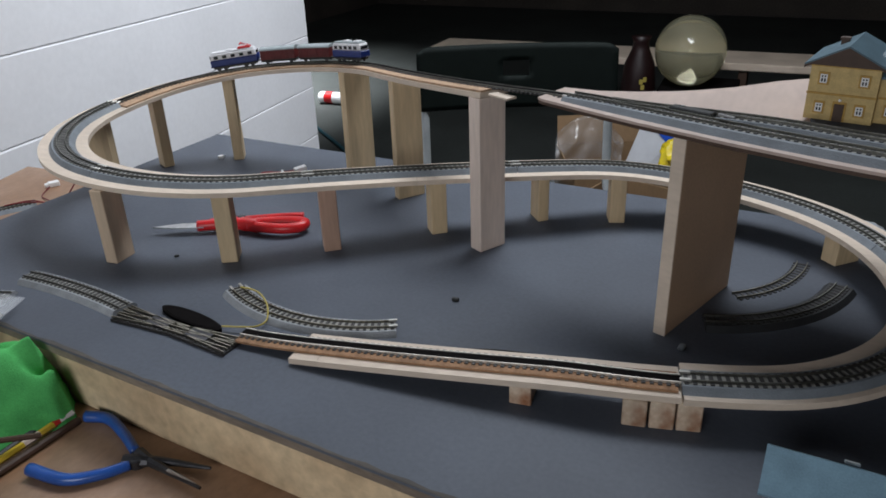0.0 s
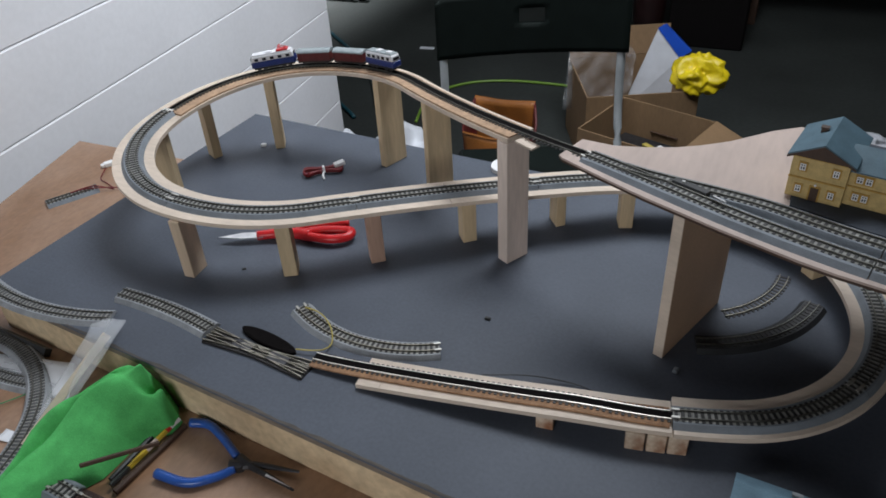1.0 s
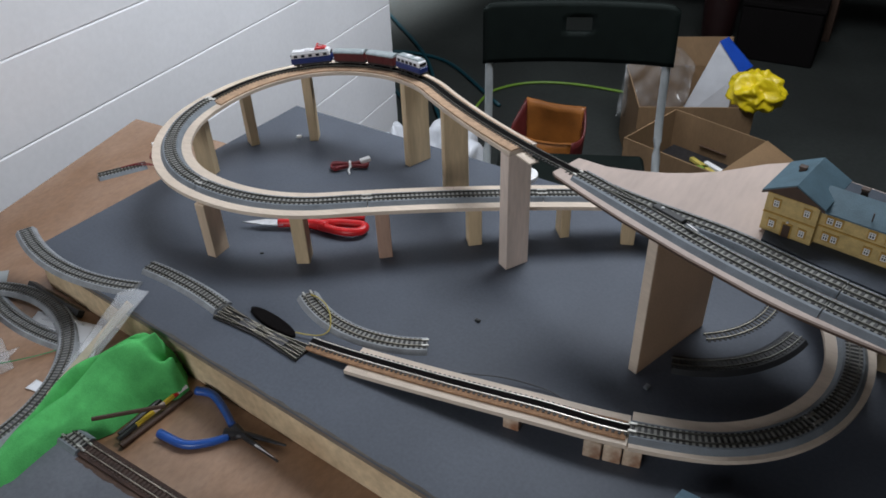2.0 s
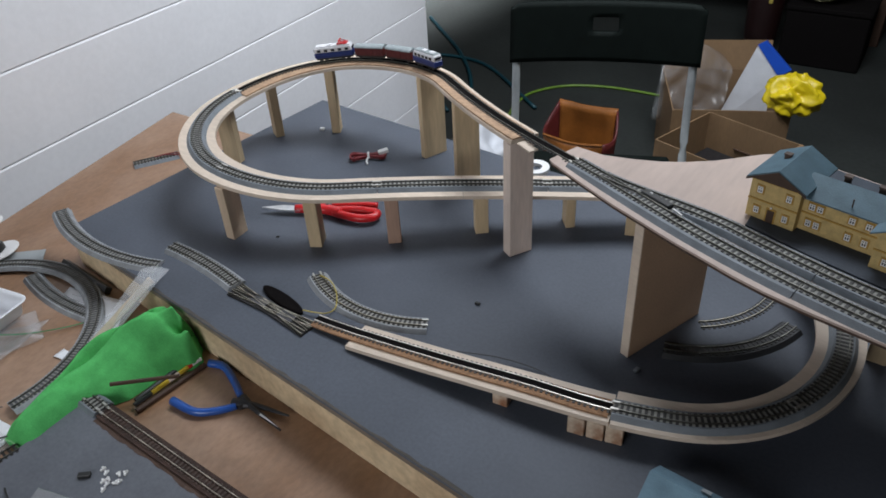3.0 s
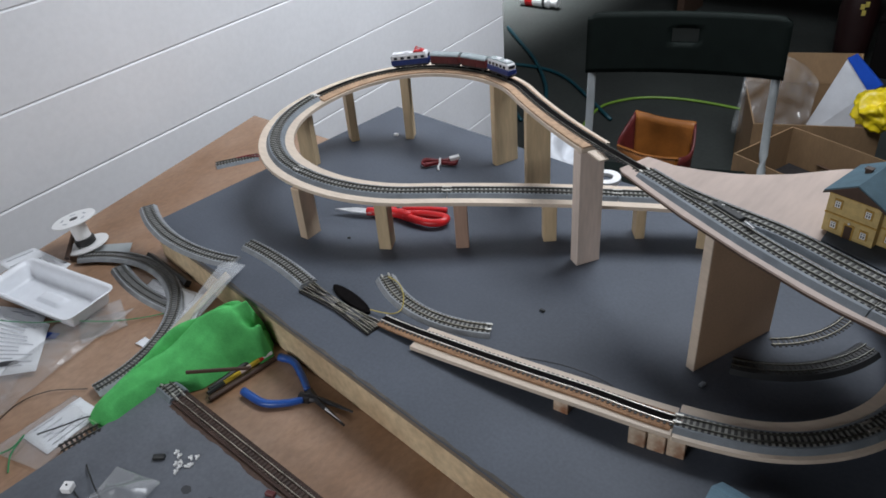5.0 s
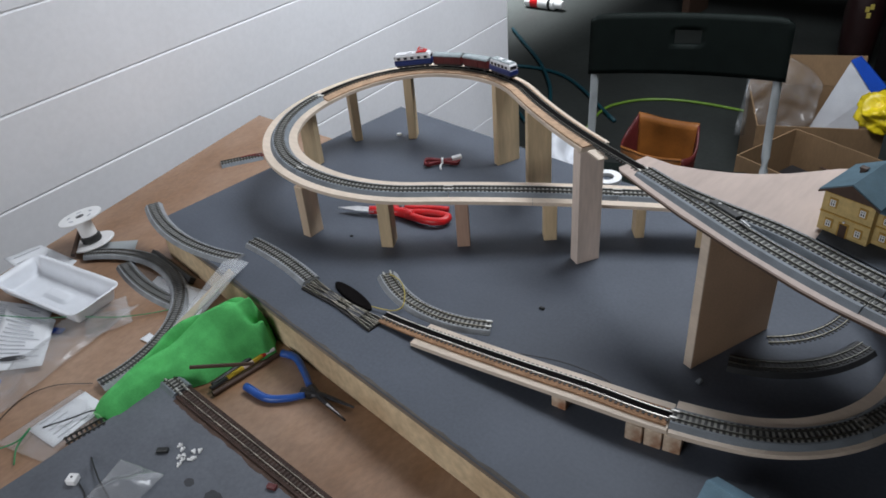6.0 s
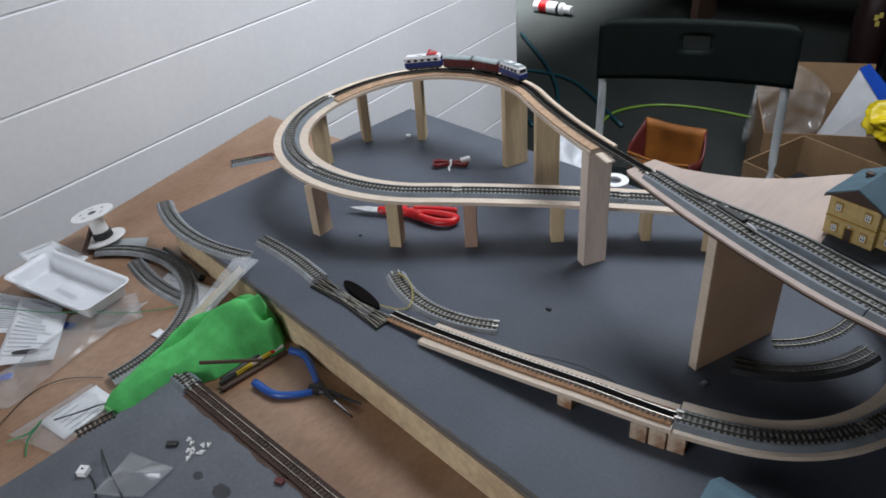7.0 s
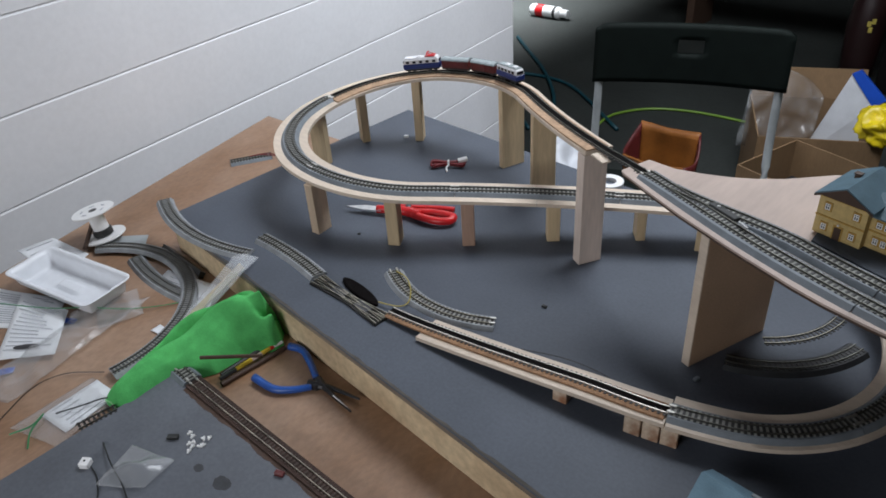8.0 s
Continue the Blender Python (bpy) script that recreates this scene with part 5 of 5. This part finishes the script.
def sleeve_point(u, v):
    a = Vector((-0.411, -0.055, TABLE_Z + 0.006)) * (1 - u) + Vector((-0.375, -0.065, TABLE_Z + 0.006)) * u
    b = Vector((-0.390, 0.027, 0.006)) * (1 - u) + Vector((-0.352, 0.022, 0.007)) * u
    d = Vector((-0.398, 0.044, 0.009)) * (1 - u) + Vector((-0.364, 0.063, 0.010)) * u
    p = a + (b - a) * (v / 0.7) if v < 0.7 else b + (d - b) * ((v - 0.7) / 0.3)
    return p + Vector((0, 0, 0.004 * math.sin(math.pi * u) + 0.002 * noise.noise(Vector((u * 3, v * 4, 1)))))


sheet(bm, 8, 20, sleeve_point, 0.0006)
solo("plastic_sleeve", bm, FROST, "frosted plastic sleeve leaning on the board edge", "plastic sleeve", smooth=True)
# black bar added as the shade in the gap under the board's edge
stick("gap_shade", "black bar added for the dark gap under the board", (-0.60, 0.038, TABLE_Z + 0.006), (-0.485, 0.032, TABLE_Z + 0.006), 0.0068, BLACK_PLASTIC, "wood strip", 4)

# ---- things on the floor beyond the board ----
ca, cb = Vector((-0.477, 1.09, 0)), Vector((-0.098, 1.2605, 0))
cang = math.degrees(math.atan2(cb.y - ca.y, cb.x - ca.x))
chair = thing("folding_chair", "folding chair with dark green plastic back and grey tube frame", "chair", ((ca.x + cb.x) / 2, (ca.y + cb.y) / 2, FLOOR_Z), cang)
CW = (cb - ca).length / 2
bm = bmesh.new()
zb, zt = 0.673, 0.805
nx, nz = 30, 12
grid = {}
thick = 0.014
for side in (0, 1):
    for i in range(nx + 1):
        for j in range(nz + 1):
            x = -CW - 0.004 + (2 * CW + 0.008) * i / nx
            z = zb + (zt - zb) * j / nz
            rr = max(0, abs(x) - (CW - 0.02)) / 0.028
            if j == nz:
                z -= 0.02 * rr * rr
            y = 0.022 * (1 - (x / CW) ** 2) + (thick if side else 0) + 0.012 * (j / nz)
            grid[side, i, j] = bm.verts.new((x, y, z))
cut = lambda i, j: 13 <= i < 17 and 6 <= j < 9
for i in range(nx):
    for j in range(nz):
        if not cut(i, j):
            bm.faces.new([grid[0, i + a, j + b] for a, b in ((0, 0), (1, 0), (1, 1), (0, 1))])
            bm.faces.new([grid[1, i + a, j + b] for a, b in ((0, 0), (0, 1), (1, 1), (1, 0))])
        for a, b, e, f in ((0, 0, 1, 0), (1, 0, 1, 1), (1, 1, 0, 1), (0, 1, 0, 0)):
            ni, nj = i + (1 if a == 1 and e == 1 else -1 if a == 0 and e == 0 else 0), j + (-1 if b == 0 and f == 0 else 1 if b == 1 and f == 1 else 0)
            outside = not (0 <= ni < nx and 0 <= nj < nz)
            if not cut(i, j) and (outside or cut(ni, nj)):
                bm.faces.new((grid[0, i + a, j + b], grid[1, i + a, j + b], grid[1, i + e, j + f], grid[0, i + e, j + f]))
part("backrest", bm, CHAIR_GREEN, chair, "dark green backrest with a hand slot", smooth=True)
for sx in (-1, 1):
    bm = bmesh.new()
    lx = sx * (CW - 0.010)
    tube(bm, smooth_line([(lx, 0.022, 0.74), (lx, 0.012, 0.66), (lx, -0.02, 0.5), (lx, -0.16, 0.25), (lx, -0.30, 0.005)]), 0.0095, 10)
    part("back_leg", bm, ALU, chair, smooth=True)
    bm = bmesh.new()
    tube(bm, smooth_line([(sx * (CW - 0.02), -0.33, 0.44), (sx * (CW - 0.02), -0.05, 0.42), (sx * (CW - 0.02), 0.08, 0.22), (sx * (CW - 0.02), 0.16, 0.005)]), 0.0085, 10)
    part("cross_leg", bm, ALU, chair, smooth=True)
bm = bmesh.new()
box(bm, (2 * CW - 0.07, 0.36, 0.022), (0, -0.18, 0.43), bevel=0.008)
part("seat", bm, CHAIR_GREEN, chair)


def carton(name, label, x, y, z, sx, sy, sz, turn, flaps=(), t=0.004, category="box"):
    root = thing(name, label, category, (x, y, z), turn)
    for nm, size, at in (("bottom", (sx, sy, t), (0, 0, 0)), ("side_panel", (t, sy, sz), (-sx / 2, 0, 0)), ("side_panel", (t, sy, sz), (sx / 2, 0, 0)), ("end_panel", (sx - t, t, sz), (0, -sy / 2 + t / 2, 0)), ("end_panel", (sx - t, t, sz), (0, sy / 2 - t / 2, 0))):
        bm = bmesh.new()
        box(bm, size, at)
        part(nm, bm, CARD, root)
    for which, ang, length in flaps:
        bm = bmesh.new()
        if which in ("w", "e"):
            s = -1 if which == "w" else 1
            box(bm, (length, sy - 0.004, t), (s * (sx / 2 + length / 2 * math.cos(radians(ang))), 0, sz + length / 2 * math.sin(radians(ang))), (0, -s * ang, 0))
        else:
            s = -1 if which == "s" else 1
            box(bm, (sx - 0.004, length, t), (0, s * (sy / 2 + length / 2 * math.cos(radians(ang))), sz + length / 2 * math.sin(radians(ang))), (s * ang, 0, 0))
        part("flap", bm, CARD, root)
    return root


carton("cardboard_box", "open brown cardboard box with folded-out flaps", -0.108, 1.675, FLOOR_Z, 0.30, 0.264, 0.30, -16, (("e", -20, 0.1),))
bm = bmesh.new()
box(bm, (0.09, 0.012, 0.001), (0, 0, 0))
solo("box_print", bm, BROWN_TRIM, "dark printed bar inside the open carton", "print", (-0.075, 1.7975, FLOOR_Z + 0.215), -16)
for x, y, a, m, l in ((-0.13, 1.66, 30, LIME, 0.16), (-0.06, 1.69, -35, YELLOW_WIRE, 0.15), (-0.03, 1.7, -30, WHITE_PLASTIC, 0.11)):
    bm = bmesh.new()
    box(bm, (l, 0.016, 0.012), (0, 0, 0), bevel=0.002)
    solo("tool", bm, m, "small coloured tool lying in the open carton", "tool", (x, y, FLOOR_Z + 0.2), a)
# one plain dark block fills the carton up to the tools
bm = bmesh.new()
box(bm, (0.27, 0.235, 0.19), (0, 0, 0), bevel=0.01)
solo("dark_filler", bm, DARK_STEEL, "plain dark block filling the lower part of the carton", "contents", (-0.108, 1.675, FLOOR_Z + 0.006), -16)
carton("cardboard_box", "large brown cardboard box standing on the floor", -0.257, 2.10, FLOOR_Z, 0.36, 0.345, 0.27, 27, (("n", 78, 0.1),))


def hanging_film(u, v):
    """Crumpled film standing in the large carton and folded over its rim."""
    a, b = Vector((-0.485, 2.135, 0)), Vector((-0.27, 2.235, 0))
    p = a + (b - a) * u
    k = noise.noise(Vector((u * 5, v * 4, 3.3))) * 0.03 + 0.018 * abs(noise.noise(Vector((u * 11, v * 9, 8.1))))
    top = 0.11 * math.sin(math.pi * (0.15 + 0.8 * u))
    return Vector((p.x + 0.5 * k, p.y - 0.07 * (1 - v) - k, FLOOR_Z + 0.12 + (0.15 + top) * v))


bm = bmesh.new()
sheet(bm, 26, 20, hanging_film, 0.0004)
solo("clear_bag", bm, BOX_FILM, "crumpled clear plastic film standing in the large carton", "plastic bag", smooth=True)
bm = bmesh.new()
P = [Vector((-0.31, 2.24, FLOOR_Z + 0.06)), Vector((-0.115, 2.28, FLOOR_Z + 0.1)), Vector((-0.125, 2.27, FLOOR_Z + 0.28)), Vector((-0.212, 2.275, FLOOR_Z + 0.375))]
folder = thing("folder", "grey-white folder with blue edge standing in the carton", "folder", P[0])
prof = [P[0], P[1], P[2], P[3]]


def slab(bm, pts, t):
    n = (pts[1] - pts[0]).cross(pts[-1] - pts[0]).normalized() * t
    lo, hi = [bm.verts.new(p) for p in pts], [bm.verts.new(p + n) for p in pts]
    bm.faces.new(lo[::-1])
    bm.faces.new(hi)
    for i in range(len(pts)):
        j = (i + 1) % len(pts)
        bm.faces.new((lo[i], lo[j], hi[j], hi[i]))


slab(bm, prof, 0.012)
part("cover", bm, WHITE_FILM, folder, root=P[0])
bm = bmesh.new()
d = (P[3] - P[2]).normalized()
q = Vector((0.035, 0.004, 0.028))
slab(bm, [P[2] + Vector((0, -0.002, 0)), P[2] + q, P[3] + q * 0.4 + Vector((0.01, 0, 0.006)), P[3] + Vector((0, -0.002, 0))], 0.014)
part("blue_edge", bm, BLUE_STRIP, folder, root=P[0])


def lump(name, label, at, size, material, category, seed, rough=0.45, n=4, fine=0.5):
    bm = bmesh.new()
    bmesh.ops.create_icosphere(bm, subdivisions=n, radius=1.0)
    for v in bm.verts:
        k = 1 + rough * (0.4 - 1.5 * abs(noise.noise(v.co * 1.15 + Vector((seed, 0, 0))))) - fine * rough * abs(noise.noise(v.co * 2.4 + Vector((0, seed, 0))))
        v.co = Vector((v.co.x * size[0] * k, v.co.y * size[1] * k, max(v.co.z * k, -0.8) * size[2]))
    bmesh.ops.translate(bm, vec=(0, 0, 0.8 * size[2]), verts=bm.verts[:])
    return solo(name, bm, material, label, category, at, smooth=True)


lump("yellow_bag", "crumpled bright yellow plastic bag in the carton", (-0.032, 2.07, FLOOR_Z + 0.26), (0.077, 0.068, 0.06), YELLOW_BAG, "plastic bag", 11, 0.7, 5, 0.45)
lump("white_bag", "crumpled white plastic bag on the floor", (-0.80, 1.45, FLOOR_Z + 0.0), (0.11, 0.1, 0.155), WHITE_FILM, "plastic bag", 5)
lump("white_bag", "small crumpled white plastic bag on the floor", (-0.90, 1.30, FLOOR_Z), (0.07, 0.07, 0.17), WHITE_FILM, "plastic bag", 9)
lump("white_bag", "pale crumpled plastic film lying on the floor", (0.52, 2.34, FLOOR_Z), (0.06, 0.04, 0.03), WHITE_FILM, "plastic bag", 14, 0.8)

bag = thing("leather_bag", "open tan leather bag with dark red trim", "bag", (-0.565, 1.66, FLOOR_Z), 5)


def bag_side(y0, y1, h, sag):
    """A soft leather side, bulging outwards, its upper edge sagging in the middle."""
    def f(u, v):
        x = (u - 0.5) * (0.2 - 0.03 * (1 - v))
        z = v * (h - sag * math.sin(math.pi * u)) + 0.004 * noise.noise(Vector((u * 4, v * 4, h)))
        return Vector((x, y0 + (y1 - y0) * v + 0.022 * math.sin(math.pi * v) * math.sin(math.pi * u) * (1 if y0 > 0 else -1), z))
    return f


for nm, f in (("front_panel", bag_side(-0.05, -0.06, 0.225, 0.012)), ("back_panel", bag_side(0.05, 0.07, 0.29, 0.006))):
    bm = bmesh.new()
    sheet(bm, 16, 12, f, 0.005)
    side_panel = part(nm, bm, ORANGE_BAG, bag, smooth=True)
    bm = bmesh.new()
    tube(bm, [f(k / 16, 1.0) for k in range(17)], 0.004, 6)
    part("rim_binding", bm, ORANGE_BAG, side_panel)
for sx in (-1, 1):
    bm = bmesh.new()
    sheet(bm, 8, 10, lambda u, v, sx=sx: Vector((sx * (0.087 + 0.014 * v + 0.02 * math.sin(math.pi * u)), -0.058 + (0.112 + 0.016 * v) * u, v * (0.225 + 0.065 * u - 0.03 * math.sin(math.pi * u)))), 0.006)
    part("gusset", bm, DARK_RED, bag, "dark red side gusset", smooth=True)
bm = bmesh.new()
box(bm, (0.17, 0.1, 0.006), (0, 0, 0))
part("base", bm, ORANGE_BAG, bag)

bm = bmesh.new()
tube(bm, smooth_line([(-2.05, 2.86, FLOOR_Z + 0.012), (-1.9, 2.74, FLOOR_Z + 0.012), (-1.64, 2.53, FLOOR_Z + 0.012), (-1.42, 2.30, FLOOR_Z + 0.012), (-1.25, 2.05, FLOOR_Z + 0.012), (-1.12, 1.9, FLOOR_Z + 0.012)]), 0.009, 8)
solo("teal_hose", bm, TEAL, "teal rubber hose lying in curves on the floor", "hose", smooth=True)
bm = bmesh.new()
tube(bm, smooth_line([(-1.0, 2.15, FLOOR_Z + 0.01), (-1.45, 2.45, FLOOR_Z + 0.01), (-1.75, 2.4, FLOOR_Z + 0.01), (-1.55, 2.15, FLOOR_Z + 0.01), (-1.3, 1.95, FLOOR_Z + 0.01)]), 0.008, 8)
solo("teal_hose", bm, TEAL, "second loop of teal hose on the floor", "hose", smooth=True)
bm = bmesh.new()
tube(bm, smooth_line([(-1.05, 2.0, FLOOR_Z + 0.007), (-1.09, 2.15, FLOOR_Z + 0.007), (-1.09, 2.28, FLOOR_Z + 0.007), (-1.0, 2.41, FLOOR_Z + 0.007), (-0.84, 2.485, FLOOR_Z + 0.007), (-0.63, 2.51, FLOOR_Z + 0.007), (-0.5, 2.5, FLOOR_Z + 0.007)]), 0.006, 8)
solo("lime_cable", bm, LIME, "lime green cable curving across the floor", "cable", smooth=True)

can = thing("spray_can", "white spray can with a red band lying down", "spray can", (-2.25, 3.26, FLOOR_Z + 0.034), 4)
side = pose(0, 0, 0, 0, 90, 0)
for nm, prof, m in (("body", [(0.028, 0.0), (0.034, 0.01), (0.034, 0.19), (0.026, 0.2)], WHITE_PLASTIC), ("red_band", [(0.0346, 0.04), (0.0346, 0.09)], RED_PLASTIC), ("dark_label", [(0.0346, 0.155), (0.0346, 0.172)], BLACK_PLASTIC), ("cap", [(0.024, 0.2), (0.024, 0.24), (0.02, 0.245)], WHITE_PLASTIC)):
    bm = bmesh.new()
    lathe(bm, prof, 20, tilt=side)
    part(nm, bm, m, can)
bm = bmesh.new()
box(bm, (0.07, 0.02, 0.006), (0, 0, 0), bevel=0.001)
solo("floor_scrap", bm, WHITE_FILM, "small pale scrap lying on the dark floor", "scrap", (-1.36, 2.73, FLOOR_Z), 10)

bench = thing("low_bench", "long low bench with a pale wooden top", "bench", (-0.5, 3.6, FLOOR_Z), 2)
bm = bmesh.new()
box(bm, (2.24, 0.3, 0.035), (0, 0, 0.285), bevel=0.004)
part("bench_top", bm, BEAM, bench)
for x in (-0.85, 0.5):
    bm = bmesh.new()
    box(bm, (0.04, 0.26, 0.285), (x, 0, 0), bevel=0.003)
    part("bench_leg", bm, BROWN_TRIM, bench, "dark bench leg")
# made-up support for the globe, near-black to sink into the dark room
crate = thing("globe_stand", "near-black block added to carry the globe", "crate", (-0.16, 3.26, FLOOR_Z), 3)
bm = bmesh.new()
box(bm, (0.33, 0.29, 0.235), bevel=0.006)
part("stand_body", bm, BLACK_WEB, crate)
bm = bmesh.new()
box(bm, (0.34, 0.3, 0.024), (0, 0, 0.236), bevel=0.005)
part("lid", bm, BLACK_WEB, crate)
vase = thing("maroon_vase", "glossy dark maroon vase with small gold marks", "vase", (-0.42, 3.17, FLOOR_Z))
bm = bmesh.new()
lathe(bm, [(0.05, 0.0), (0.062, 0.02), (0.072, 0.12), (0.078, 0.26), (0.066, 0.36), (0.04, 0.42), (0.034, 0.455), (0.046, 0.48)], 24)
part("vase_body", bm, MAROON, vase, smooth=True)
for a, z in ((-70, 0.29), (-58, 0.30), (-64, 0.265)):
    bm = bmesh.new()
    box(bm, (0.016, 0.003, 0.022), (0.079 * math.cos(radians(a)), 0.079 * math.sin(radians(a)), z - 0.011), (0, 0, a + 90), bevel=0.001)
    part("gold_mark", bm, YELLOW_WIRE, vase)
bm = bmesh.new()
bmesh.ops.create_uvsphere(bm, u_segments=32, v_segments=20, radius=0.155)
solo("globe", bm, SOFT_FOAM, "amber-tinted glass globe resting on the added block", "globe", (-0.21, 3.22, FLOOR_Z + 0.26 + 0.155), smooth=True)
